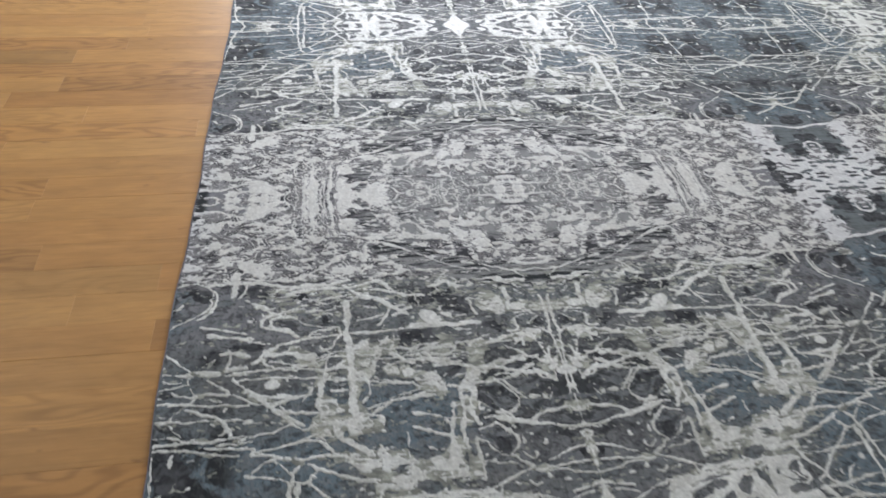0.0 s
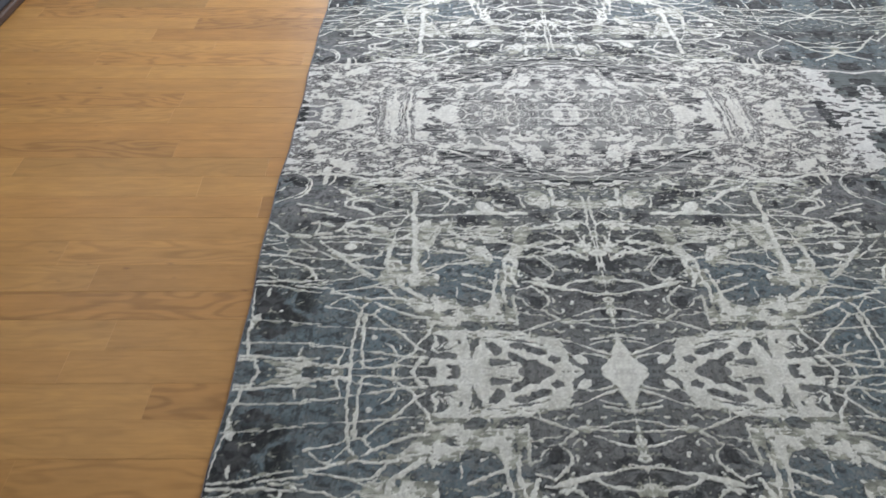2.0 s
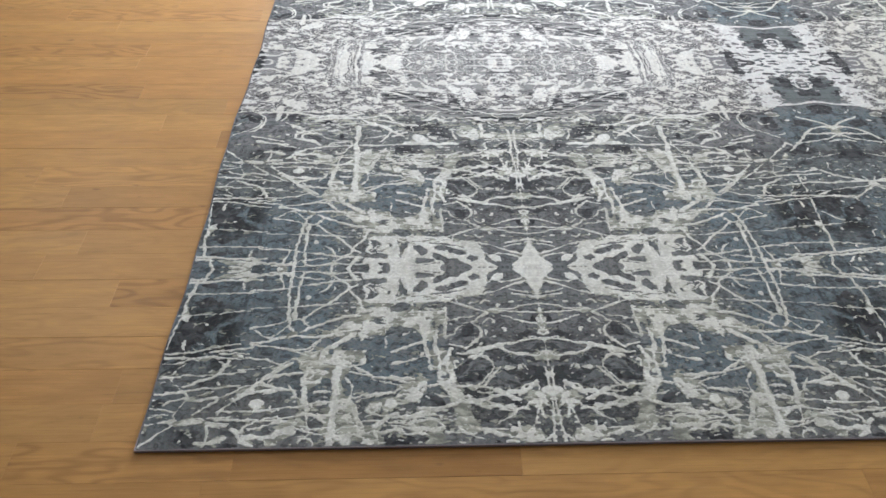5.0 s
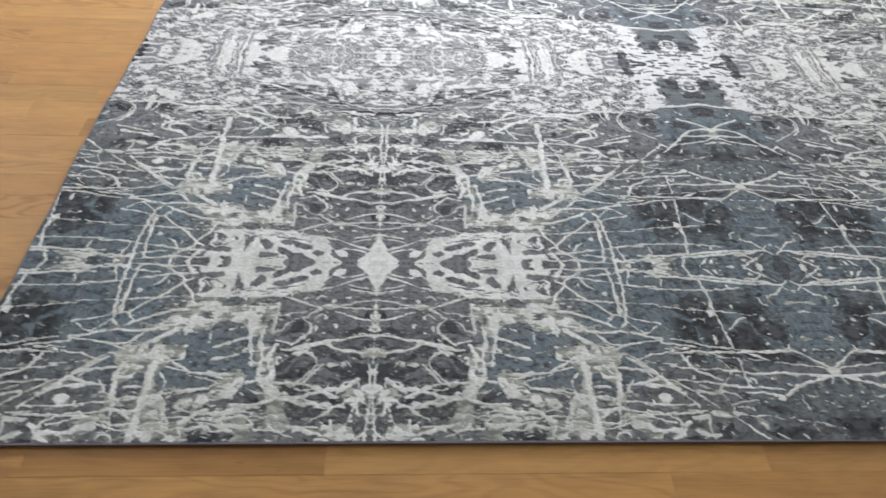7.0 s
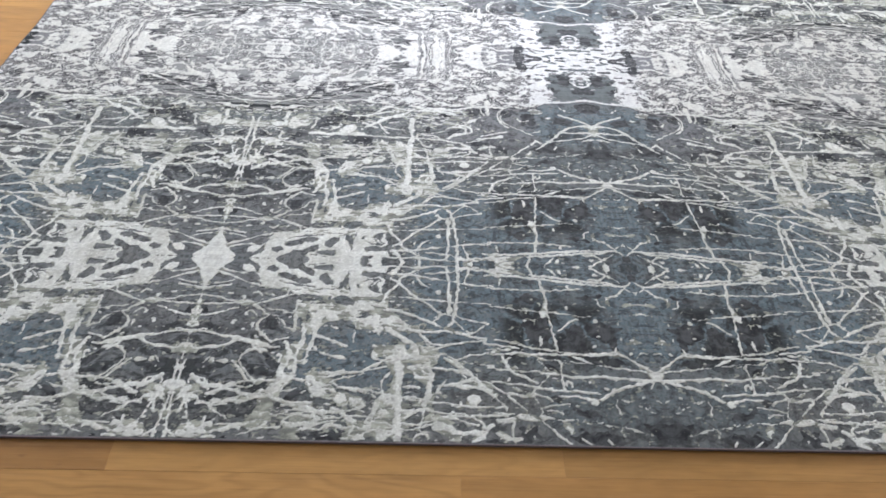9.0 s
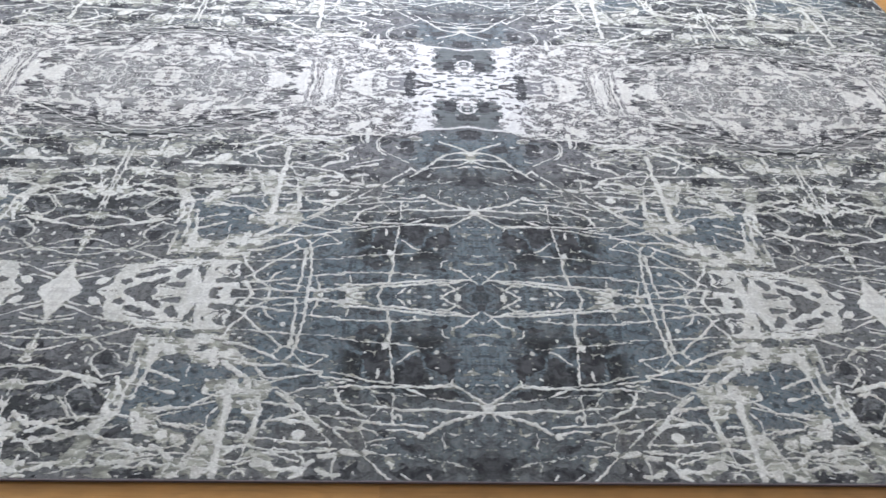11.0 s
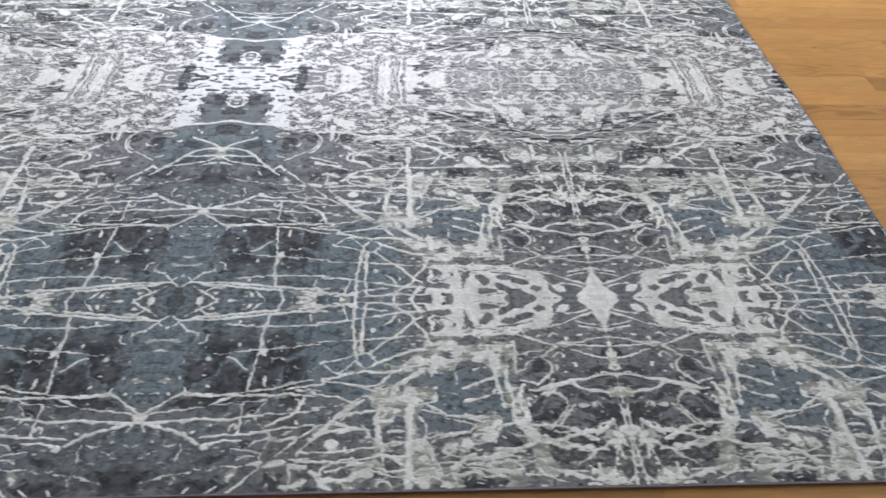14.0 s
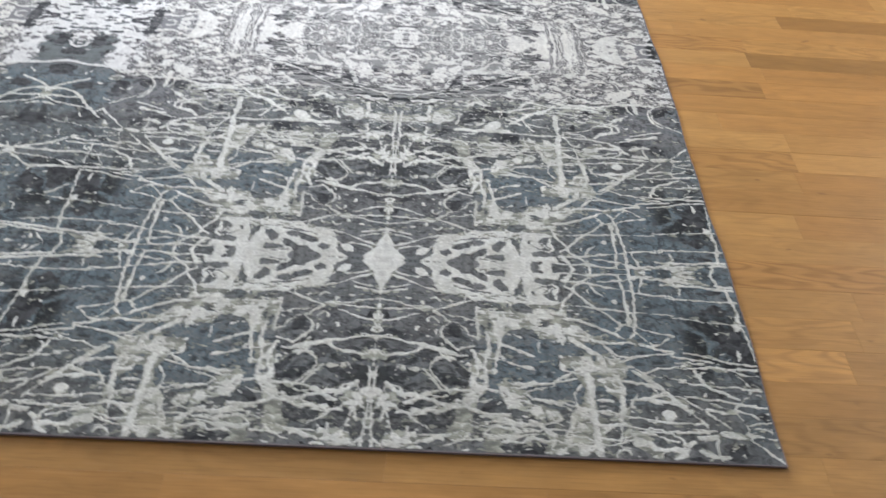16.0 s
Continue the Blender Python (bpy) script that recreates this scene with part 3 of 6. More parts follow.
    strand(5.2, 99, 21, 95.8, 21.3, 93, 22, 89.4, 22.4, 88.2, 22.8)
    strand(8.7, 89.4, 22.8, 87, 23.4, 83, 24.1, 81.8, 24.6)
    strand(6.1, 73.5, 21.3, 71.1, 22, 68.7, 23, 65.5, 24.3)


def trunk_and_foot():
    web(96, 24.6, 98.1, 24.6, 99.4, 24.1, 100.7, 25.1, 100, 26, 99.8, 27.2, 98.8, 26.7, 96.3, 26.9)
    bead(7, 8, 98.5, 30.3)
    bead(12, 11, 98.1, 34.2)
    strand(5.7, 97.6, 25.6, 95, 25.2, 91.5, 24.9, 88.6, 22.8)
    strand(5.7, 88.2, 22.8, 85.4, 23.8, 83.3, 24.7, 79.8, 24.9)
    bead(3, 2, 80.8, 26.5)
    bead(3, 3, 79.5, 26.9)
    strand(4.3, 83.3, 26.2, 84.5, 25.3, 85.8, 25.7, 86.7, 26.8, 87.2, 28.2, 86.9, 29.4, 85.7, 30.7, 84.7, 31.8, 83.7, 33, 83, 34.1)
    strand(5.3, 84.5, 25.3, 82.9, 25.7, 82.1, 26.1)
    web(78.7, 23.9, 75.1, 23.9, 75.2, 28.1, 75.2, 31.8, 77.2, 33.5, 78.7, 35.8, 79.1, 35.5, 78.6, 31.9, 77.2, 28.6)
    strand(6.7, 78.3, 23.6, 77.2, 26.3, 77.3, 28.6, 78, 30.8, 78.7, 32.8, 79, 35.6)
    strand(7.3, 75.3, 23.7, 75.8, 26.7, 75.7, 29.1, 75.9, 31.8, 76.8, 33.3, 78.2, 35.4)
    strand(4.3, 77.4, 26.3, 75.8, 28.1, 76.3, 31.3)
    strand(4.0, 75.2, 28.2, 73.7, 27.9, 73.9, 28.7)
    hole(76.8, 29.5, 76, 29.3, 76, 31.1, 76.7, 31.1)
    strand(4.7, 79.5, 26.7, 78.9, 27.2, 79.3, 28.5)
    strand(5.7, 73.9, 27.9, 73.5, 26.1, 72.5, 24.4, 71.9, 24.9, 71.5, 25.6, 69.5, 26.4, 67.6, 26.9, 65.6, 27.1)
    strand(2.7, 75.1, 25.1, 73.5, 25.4, 71.9, 25.4)
    web(93.6, 28.8, 93.2, 27.9, 92.4, 27.7, 92.1, 28.6, 92.8, 29.3)
    web(91.2, 28.8, 90.7, 27.9, 90.1, 28, 88.9, 28.8, 90.2, 29.1)
    strand(4.3, 88.7, 34, 86.6, 33.3, 84.4, 32.9, 82.9, 33, 81, 32.8, 78.4, 32.6)
    web(83.7, 32.7, 82.5, 32.8, 81, 33.1, 82.5, 34.2, 83.4, 33.8)
    strand(2.7, 77.3, 32.4, 75, 32.4, 73.1, 33, 71.9, 33.2)
    strand(2.7, 76.4, 35.5, 74.6, 34.6, 71.9, 34)
    web(73.5, 31.1, 71.9, 30.9, 70.9, 30.3, 70, 30.9, 68.5, 32.3, 67.7, 34.1, 68.5, 35.8, 70.1, 36.6, 71.6, 36.6, 71.9, 34, 71.7, 32)
    strand(4.7, 70, 31.2, 67.7, 31, 65.7, 30.3)
    strand(4.0, 96.3, 33.8, 95.9, 32.5, 94.6, 32.6, 93.4, 32.9, 92.6, 33.9, 91.9, 35.2)
    strand(2.7, 94.6, 35.1, 93.2, 35.2)
    strand(3.0, 92.5, 34.5, 90.7, 34.4, 90, 33)
    strand(9.0, 91.8, 36.3, 90.2, 35.6, 88.4, 34.2, 87, 33.8)
    strand(5.7, 90.2, 35.6, 88, 35.1, 86.1, 35.5, 84.6, 36.4, 83.4, 37)
    strand(6.1, 93.6, 38.3, 91.8, 38.3, 89.6, 38.2, 87.4, 37.8, 84.9, 37.8, 83.4, 37.2, 82, 36.4, 80.5, 35.8, 80.2, 35.2)
    web(82.8, 35.6, 81.3, 34.9, 80.4, 35.4, 79, 36.3, 78.6, 37.3, 80.1, 37.7, 82, 37.1, 83.4, 37)
    strand(4.5, 87.3, 34.2, 85.4, 34.7, 83.6, 34.3)
    strand(3.7, 91.4, 38.5, 90.2, 39.8, 88.7, 40.6, 87.3, 41.5)
    strand(3.3, 91.7, 38.5, 89.5, 38.8, 87.7, 38.4)
    web(96.3, 36.6, 95.2, 36.6, 93.7, 36.6, 93.7, 37.5, 95.4, 38.3, 96.3, 37.8)
    strand(5.0, 95.6, 38.3, 94.9, 40.7, 94.2, 42.3, 93.4, 42.9)
    web(99.5, 40, 97.9, 39.8, 97.8, 41.4, 99.2, 42.2)
    web(96.1, 43.8, 95.2, 42.9, 93, 43.3, 91.3, 42.6, 89.6, 42, 89.2, 43.2, 89.9, 44.7, 92.8, 45.1, 95.9, 45.4)
    strand(3.3, 89.2, 42.6, 86.7, 42.8, 84.2, 42.6, 82.8, 42.1)
    strand(3.3, 87.6, 44.4, 86.3, 43.6, 84.9, 43.1)
    strand(5.7, 84.8, 44.8, 83, 44.5, 81.7, 43.6, 77, 43.3)
    web(80.1, 38.5, 78.6, 38.2, 78.5, 39.8, 79.2, 41, 79, 42.6, 78.8, 43.8, 81.6, 43.9, 82.8, 42.5, 81.8, 41.4, 80.7, 40)
    strand(5.2, 77.1, 38.4, 74.2, 38, 71.9, 38.9, 68.6, 39.8, 66, 40)
    strand(2.3, 77.1, 37.3, 76, 38, 74.9, 38.2)
    bead(6, 3, 76, 39.8)
    strand(4.0, 78.5, 40.6, 77.1, 40.4, 73.4, 40.5, 70.5, 41, 67.5, 40.6, 66, 39.6)
    strand(3.7, 76.7, 42.7, 75.6, 42.1, 74.1, 42.3, 71.9, 42.2, 69.8, 42.4, 67.9, 41.8, 66.1, 41.7)
    web(76.3, 42.3, 75.2, 43.1, 73.8, 42.7, 73.4, 43.3, 75.2, 44.7, 75.9, 43.9)
    strand(3.7, 73.4, 43.7, 71.2, 43.4, 69.1, 43.6, 67.6, 42.9, 66.1, 42.5)


def rings_of_the_eye():
    strand(10.0, 55.4, -4.4, 54.4, -2, 54.3, -0.5, 55.1, 1.3, 56.1, 2.8, 57.3, 3.7)
    strand(6.1, 51.9, -4.5, 50.7, -2.6, 50.5, -0.2, 51.1, 1.9, 52.6, 3.4, 54.5, 4.8, 55.3, 6.3, 56.3, 8, 57.7, 9.6, 58.7, 11.3)
    strand(3.8, 59.6, 1.5, 56.7, 1.3, 53.6, 1.5, 50.4, 1.5, 47.7, 1.1)
    strand(3.0, 61.3, 3.1, 57.8, 3.7, 54.7, 3.7, 52.4, 3.4)
    petal(64.5, -6.3, 60.1, -6.3, 59.4, -3.2, 60, -0.8, 59.6, 1.2, 58.1, 1.6, 58.2, 3.4, 60, 3.4, 61.3, 3.1, 62.8, 3.4, 63.5, 4.5, 61.8, 5.1, 59.6, 4.6, 58.5, 5.4, 58.8, 10.2, 61.7, 11, 64.6, 10.7, 65.9, 9.1, 66.7, 7.4, 66.8, 4.5, 67.4, 1.6)
    gap(2.4, 66.8, 4, 66.9, 6.8, 65.9, 9.3)
    hole(64.5, 0.4, 64, 1.7, 61.5, 1.8, 61.3, 1.4, 62.9, 0.7, 61.6, -0.1, 62.5, -0.6, 64.3, -0.3)
    hole(63.9, 3.1, 62.8, 2.9, 61.1, 3.7, 61.3, 4, 62.6, 4.3, 62, 4.8, 63.6, 4.8)
    hole(64.9, 7.1, 64.3, 7.1, 63.7, 8.2, 64.1, 8.6, 64.8, 8.2)
    gap(2.8, 63.6, 6.5, 62.5, 5.7, 59.6, 5.1)
    hole(61.7, 6.8, 60.3, 5.4, 59.4, 5.1, 59.2, 6, 60.2, 7.1, 59.1, 8, 59.8, 8.8, 58.8, 9.4, 61.1, 9.3, 62, 8.2)
    hole(58.3, 5.4, 56.1, 6, 55.5, 6.6, 57.2, 8.5, 58.6, 9.4, 59.1, 7.4)
    strand(3.5, 61.7, 7.7, 60.6, 6.5, 59.6, 5.7)
    strand(2.8, 59.9, 6.8, 59.8, 7.7, 58.8, 8.2)
    web(70.2, 10.8, 65.9, 9.6, 61.6, 10.8, 57.7, 10.2, 57.1, 13.4, 56.4, 15.6, 52.8, 18.2, 53, 20.2, 57.9, 19.1, 58.9, 21.6, 60.8, 19.6, 63.7, 20.1, 64, 17.6, 67.8, 18.1, 70.2, 18)
    hole(61.7, 11.3, 58.7, 11.5, 59.2, 12.4, 60.9, 12.3)
    hole(69.7, 11.2, 68, 10.4, 66.3, 11, 64.7, 12.3, 65.1, 13.1, 67.7, 13.4, 69.3, 12.8)
    hole(64.6, 15.6, 63.1, 15.3, 60, 15.9, 61.9, 16.5, 64.8, 17, 62.7, 16)
    hole(70.2, 17.8, 67.8, 17.3, 66.1, 16.8, 65.3, 17.6, 66.1, 18.6, 64.1, 20.1, 64.2, 22.6, 66.3, 23, 67.9, 22.5, 70.3, 22)
    strand(2.3, 69.4, 19.1, 68, 19.7)
    strand(3.3, 66.6, 19.6, 65.1, 19.6)
    strand(4.2, 64.1, 18.1, 64, 20.6, 64.3, 23.1)
    hole(62.1, 20.1, 59.6, 20.4, 59.1, 21.6, 59.5, 24.1, 61.1, 25, 63.9, 24, 63.4, 21.6)
    strand(4.7, 54.7, 3.7, 51.6, 4, 48.1, 4.8, 43.7, 5.4, 41.1, 6, 38.5, 6.4, 33.1, 6.8)
    strand(4.7, 51.4, 4.3, 50.4, 5.7, 49.2, 6.9, 48.2, 7.7)
    strand(5.0, 57, 5.1, 55.1, 6.3, 53.7, 8, 52.1, 9.7, 50.1, 11.3, 47.6, 12.9, 46.1, 14.6, 45.6, 15.4)
    strand(3.8, 58, 10.6, 55.2, 10.5, 52.2, 10.9, 48.8, 11.2, 45.7, 11.4, 42.7, 11.6, 39.2, 11.6, 34.1, 12.1)
    strand(6.7, 58, 14.2, 55.1, 14.5, 52.6, 15.3, 50.1, 16.4, 47.7, 17.4, 45.4, 18.7)
    strand(3.8, 45.8, 15.4, 46.1, 16.4, 47.3, 17.4)
    strand(3.3, 45.8, 15.4, 44.5, 15.1, 42.8, 15.6)
    bead(2, 8, 51.7, 6.4)
    bead(7, 8, 45.9, 8.8)
    strand(7.1, 42, -4.5, 41.6, -2, 41.5, 1, 41.5, 4, 41.4, 6.9, 41.8, 9.7, 42, 12.4, 42.3, 15.1, 42.8, 17, 44.1, 18.8)
    strand(7.3, 44, 1, 43.9, 3.4, 43.6, 6.3, 43.5, 9.1, 43.5, 12.4, 43.6, 15.1)
    strand(4.2, 51, 2.5, 49.1, 1.3, 45.8, 0.9, 44.3, 1.5)
    strand(5.3, 38.5, 1.9, 39.4, 4, 39.9, 5.7)
    strand(4.5, 41.1, 1.5, 38.7, 1.7, 35.1, 2.1, 32.4, 2.7)
    strand(4.7, 42.3, 15.1, 40.8, 16.2, 38.3, 16.8, 35, 17.5)
    strand(4.2, 42.6, 17, 41.1, 18.5, 40, 19.6, 38.8, 19.8)
    strand(2.8, 39.9, 7.2, 38.8, 7.6)
    strand(6.1, 57.8, 17.9, 55, 18.7, 52.5, 19.2, 50.5, 20, 47.2, 20, 44.2, 19.8)
    web(52.4, 18.2, 50.3, 18.2, 50, 19.2, 50.6, 20.7, 52.2, 20.2)
    web(44.9, 18.7, 43.6, 18, 42.7, 19.3, 40.4, 19.8, 41.4, 20.6, 43.9, 20.3, 44.9, 19.8)
    strand(5.7, 56.4, 16.1, 54.6, 17.1, 52.8, 18.2)
    strand(13.3, 57.1, 19.7, 55.2, 20.9, 53.2, 22.2, 51.3, 23.7, 50.6, 25.1)
    strand(5.2, 50.5, 20.2, 49, 21.7, 47.5, 23, 45.1, 23.3, 41.7, 22.8, 39.2, 22.3, 35.8, 22.1)
    strand(2.7, 49.8, 21.2, 48.7, 22.7, 47.6, 23.7)
    strand(5.7, 49, 25.2, 46, 24.2, 43.4, 23.3, 41.7, 22.8)
    strand(4.7, 40.5, 20.3, 37.9, 19.8, 36.4, 18.3, 35.8, 17.9)
    strand(6.7, 40.5, 20.3, 38.5, 21.1, 35.7, 21.6)


def blocks_and_stems():
    web(60.2, 23.6, 46.8, 23.7, 47.8, 25.2, 46.2, 25.7, 45.5, 26.6, 47.6, 28.4, 51, 28.5, 53, 28.4, 55.2, 28.4, 57.3, 28.4, 59.3, 27.7, 60.4, 27.2, 59.9, 25.5)
    hole(59.7, 27.6, 57.3, 28, 57.1, 28.4, 59.1, 28.6)
    hole(58.8, 26.7, 57.2, 26.6, 57, 27.1, 58.5, 27.4)
    hole(53.7, 27.7, 52, 26.9, 49.4, 27.2, 50.1, 28, 52.9, 28.1)
    hole(55.6, 25.7, 54.3, 25.5, 54.8, 26.2)
    hole(53.3, 23.2, 51.7, 23.2, 51.9, 25.1, 53, 24.6)
    web(55.1, 27.5, 53, 28.2, 53.4, 30.7, 53.4, 33, 53.8, 35.6, 53.9, 38.6, 53.8, 40.7, 53.4, 42.7, 54.9, 42.7, 54.8, 40.3, 55.4, 38.2, 57.3, 37.7, 58, 36.8, 57.3, 35.8, 55.7, 34.7, 55.3, 32.1, 55, 29.3)
    web(51, 28.2, 48.5, 28, 47.6, 28.3, 47.8, 32.2, 47.8, 33.5, 48.2, 37, 48.9, 39.5, 49.4, 39.1, 49.1, 36.6, 48.3, 33.1, 49.4, 31.9, 50.5, 31.7, 50.8, 30.3)
    strand(3.7, 47.6, 29, 45.9, 29.2, 43.5, 29.5, 41.9, 29.9, 40.2, 31.4)
    strand(6.3, 46.3, 26.6, 45.4, 25.7, 43.8, 26.2, 42.4, 27.4, 40.6, 29.1, 38.9, 30.7, 37.2, 32.8, 35.6, 34.8)
    strand(3.3, 40.8, 27.4, 39.2, 27.9, 36.4, 27.9, 34.4, 28.3)
    strand(4.7, 42.4, 27.2, 39.7, 25.8, 37.2, 25.5, 33.7, 24.6)
    strand(4.7, 42.4, 32.9, 39.9, 32.3, 37.1, 32.1, 35.2, 32.6)
    strand(3.0, 47.6, 33.5, 45.6, 33.3, 42.5, 33.5, 40.2, 33.9, 37, 33.7)
    strand(2.7, 38, 30.5, 37.9, 31.9, 36.3, 32.3)
    strand(6.1, 70.4, 31.2, 68, 30.7, 65.7, 30.6, 63.4, 30.8, 61.4, 29.9, 59.4, 28.8, 58.1, 28.1)
    strand(4.2, 68.1, 33, 65.8, 32.1, 63.4, 31.5, 61.8, 31.1)
    strand(3.7, 66.6, 34.3, 64.7, 34.6, 62.8, 34.9, 60.1, 35.3, 58.7, 36.2)
    strand(3.0, 67.5, 33.2, 66.2, 34.3)
    bead(13, 10, 65.9, 36.9)
    web(64.2, 36.3, 62.9, 36.1, 61.6, 37.2, 60.5, 37.6, 60.3, 38.3, 61.9, 39.3, 63.4, 39.1)
    strand(2.7, 57.8, 32, 57.2, 31.4, 56.3, 30.7)
    strand(3.8, 53.3, 34, 51.9, 33.5, 50, 33.7)
    strand(4.7, 53.7, 36.3, 51.4, 36.1, 49.9, 36.5, 48, 37, 46.9, 37.2)
    strand(7.1, 53.8, 39, 52.5, 39.5, 49, 38.9, 47.9, 38.7)
    strand(3.3, 50, 37.4, 50.9, 38.5, 51.7, 39.3)
    strand(3.3, 47.5, 35.7, 46.2, 34.6, 45.2, 33.1, 44.4, 32)
    bead(3, 3, 45.6, 34.9)
    strand(3.0, 46.5, 37.3, 44.6, 37.5, 42.4, 38, 40.1, 38.2, 36.2, 38.1)
    web(40.3, 35.8, 39.2, 35.2, 37.7, 35.4, 37.3, 36.3, 38.4, 37.6, 40, 37.6)
    strand(4.3, 58, 37.7, 57.4, 39, 57.9, 40.6, 58.7, 41.4)
    strand(5.2, 59.4, 41.4, 57.6, 41.8, 55, 42.5)
    strand(5.7, 60.7, 44.2, 58.4, 43.4, 55.9, 43.7, 54, 43.5, 50.7, 43.2)
    strand(6.1, 53.5, 41.7, 51.3, 42.2, 49.8, 42, 48.2, 41.4, 46.6, 40.8)
    strand(4.0, 48.9, 39.1, 49.2, 41.6, 48.7, 42.4)
    strand(4.7, 47.1, 39.2, 46.6, 40.8, 46.6, 42.5)
    strand(4.0, 46.6, 40.8, 44.7, 40.5, 43.6, 40.7)
    strand(5.0, 43.3, 39.2, 41.9, 39.7, 40.7, 39.5, 39.7, 40.1, 37.9, 41, 37, 42.7)
    strand(2.7, 47.9, 38.7, 44.9, 39.4, 43.4, 39.6)
    strand(8.4, 46.9, 43.1, 44.6, 42.9, 43.2, 43.6, 41, 43.8, 37.3, 43.9)
    web(43.7, 43.9, 41.5, 44.4, 41.7, 45.4, 44.2, 45.3)
    strand(6.1, 50.1, 44.4, 48.5, 44, 47.9, 44.9)
    strand(8.5, 70.5, 40, 68.2, 39.8, 66.7, 39.2, 65.3, 39.6, 63.8, 41.1, 62.4, 41.8)
    strand(2.7, 68.2, 37.9, 66.4, 39)
    strand(3.2, 64.9, 39.4, 62.3, 39.1, 60.8, 39.7)
    strand(3.3, 70.5, 41.4, 68.3, 41.2, 66, 40.7)
    strand(4.7, 68.3, 43.2, 66.8, 42.5, 65, 42.7, 63.9, 42.9)
    web(64.3, 43.7, 63.2, 42.3, 61, 43, 61.1, 44.2, 60, 45.4, 64.8, 45.3)
    strand(3.3, 56.8, 45.5, 55.9, 44.3, 52.2, 43.8)


def heart_of_the_ellipse():
    strand(6.3, 5.2, 3.1, 7.6, 1.5, 9.5, 0.3)
    strand(3.0, 9.5, -0.3, 7.3, 1.5, 4.2, 3.5, 2.1, 5.3, -0.3, 8.3, -1.9, 10.5)
    strand(6.0, 0.3, 4.3, 2.9, 6.7, 4.5, 8.2, 6, 8.9)
    strand(3.3, 2.3, 6.2, 0.8, 8)
    web(4.7, 0.7, 5.8, 1.6, 6.3, 0.5, 5.2, -0.8)
    strand(6.1, 2.1, 5.8, 6.5, 4.7, 9.6, 4.8, 13.6, 4, 17.7, 3.6, 20.8, 3.2, 24.4, 2.8)
    strand(3.8, 3, 5.8, 6.5, 5.5, 9.7, 5.5, 12.3, 5.2)
    strand(6.7, 12.3, 5.2, 15.4, 4.7, 18.1, 4.7, 20.8, 4.1, 24.4, 3.9, 28.9, 3.4, 35.2, 3.4)
    strand(6.0, 6.6, 2.7, 7.8, 3.7, 10.5, 3.9)
    bead(8, 5, 8.7, 2.4)
    strand(4.7, 12.2, 0.3, 14.5, 0)
    bead(6, 2, 15.7, 1.2)
    bead(2, 2, 15.6, 1)
    bead(5, 8, 17.1, 1.7)
    strand(4.2, 18.4, 2.8, 19.1, 1.3, 20.2, 0.5, 20.6, -0.3, 18.8, -1.3, 18.6, -2.2)
    web(24.6, 3.3, 28.3, 2.7, 32, 2.3, 38.5, 1.5, 40, 0, 31, -0.4, 28.9, 0, 26.9, 1.9)
    hole(32.5, 1.0, 34.5, 1.5, 37.5, 0.9, 38, -0.2, 34, -0.6, 32.2, 0.2)
    bead(6, 3, 35, 0)
    gap(2.8, 27.6, 1.4, 30.6, 1.2)
    strand(4.2, 28.3, 2.7, 34, 2.1, 39, 1.2, 44, 0.9, 50, 1.3)
    strand(3.6, 38, 1.4, 43, 2.6, 49, 3.4)
    strand(7.3, 23.7, 3.2, 24.1, 1.4, 24.8, 0.2, 24, -1.3, 23.1, -2.8)
    strand(6.1, 22.4, 3.7, 22, 6.3, 21.6, 8.5, 21.5, 10.7, 21.7, 12.3, 21.5, 14.4, 21, 17.5, 20.7, 20.5, 20.4, 23.9)
    web(21.1, 10.2, 21.8, 9.8, 22.2, 12.2, 23.4, 13.7, 22.7, 15.6, 21.9, 14.9, 21.1, 12.8)
    strand(5.3, 11.7, 6.9, 13.7, 6.9, 16.8, 7.2, 19.9, 7.5, 21.6, 7.7, 25.2, 7.5, 29.6, 7.4, 34.9, 7.2)
    bead(3, 5, 15.8, 6.1)
    strand(3.8, 11.6, 14.7, 13.4, 14.8, 15.9, 14.3, 18.5, 14.1, 21.5, 13.7, 24.9, 13.7, 28.4, 13.3, 31.4, 12.8, 34.5, 12.6)
    strand(2.7, 31.4, 4, 31.7, 5.5, 32.1, 6.3)
    bead(6, 6, 10.8, 16)
    strand(5.2, 14.8, 15.7, 16.8, 16.5, 18, 17.6, 19.3, 18.8)
    bead(3, 5, 16.8, 12.3)
    bead(4, 5, 26.7, 16.5)
    bead(4, 14, 23.7, 21.7)
    strand(2.7, 26.3, 21.4, 27.5, 21.8)
    bead(5, 5, 12, 22.9)
    bead(7, 3, 10.7, 20.1)
    bead(3, 6, 5.8, 16.6)
    bead(3, 6, 5.8, 20.8)
    web(1.1, 21.7, 1.7, 21.3, 2.9, 20, 4, 21.4, 5.3, 22.3, 3.2, 22.1)
    web(1, 10.9, 2.9, 10.5, 4.2, 11.5, 3, 12.1, 0.8, 11.3)
    strand(2.7, 1.8, 11.1, -0.8, 11.1)
    strand(3.7, -1.6, 13.7, -0.4, 13.4, 1, 14, 2, 14)
    web(6.3, 9.2, 6.9, 8.6, 7.9, 11, 6.4, 11.7, 6.8, 10.3)
    strand(2.8, 8.1, 11.8, 9.2, 11.6, 9.4, 9.8)
    strand(4.3, 9, 24.6, 12.7, 24.7, 16.3, 24.8, 20.4, 24.3, 23.7, 24, 26.2, 23.5, 28.7, 22.7, 31.2, 22, 33.7, 21.7)
    web(5.4, 25.4, 7.2, 23.9, 7.3, 22.7, 8, 24.1, 9, 24.5, 8.3, 25.5)
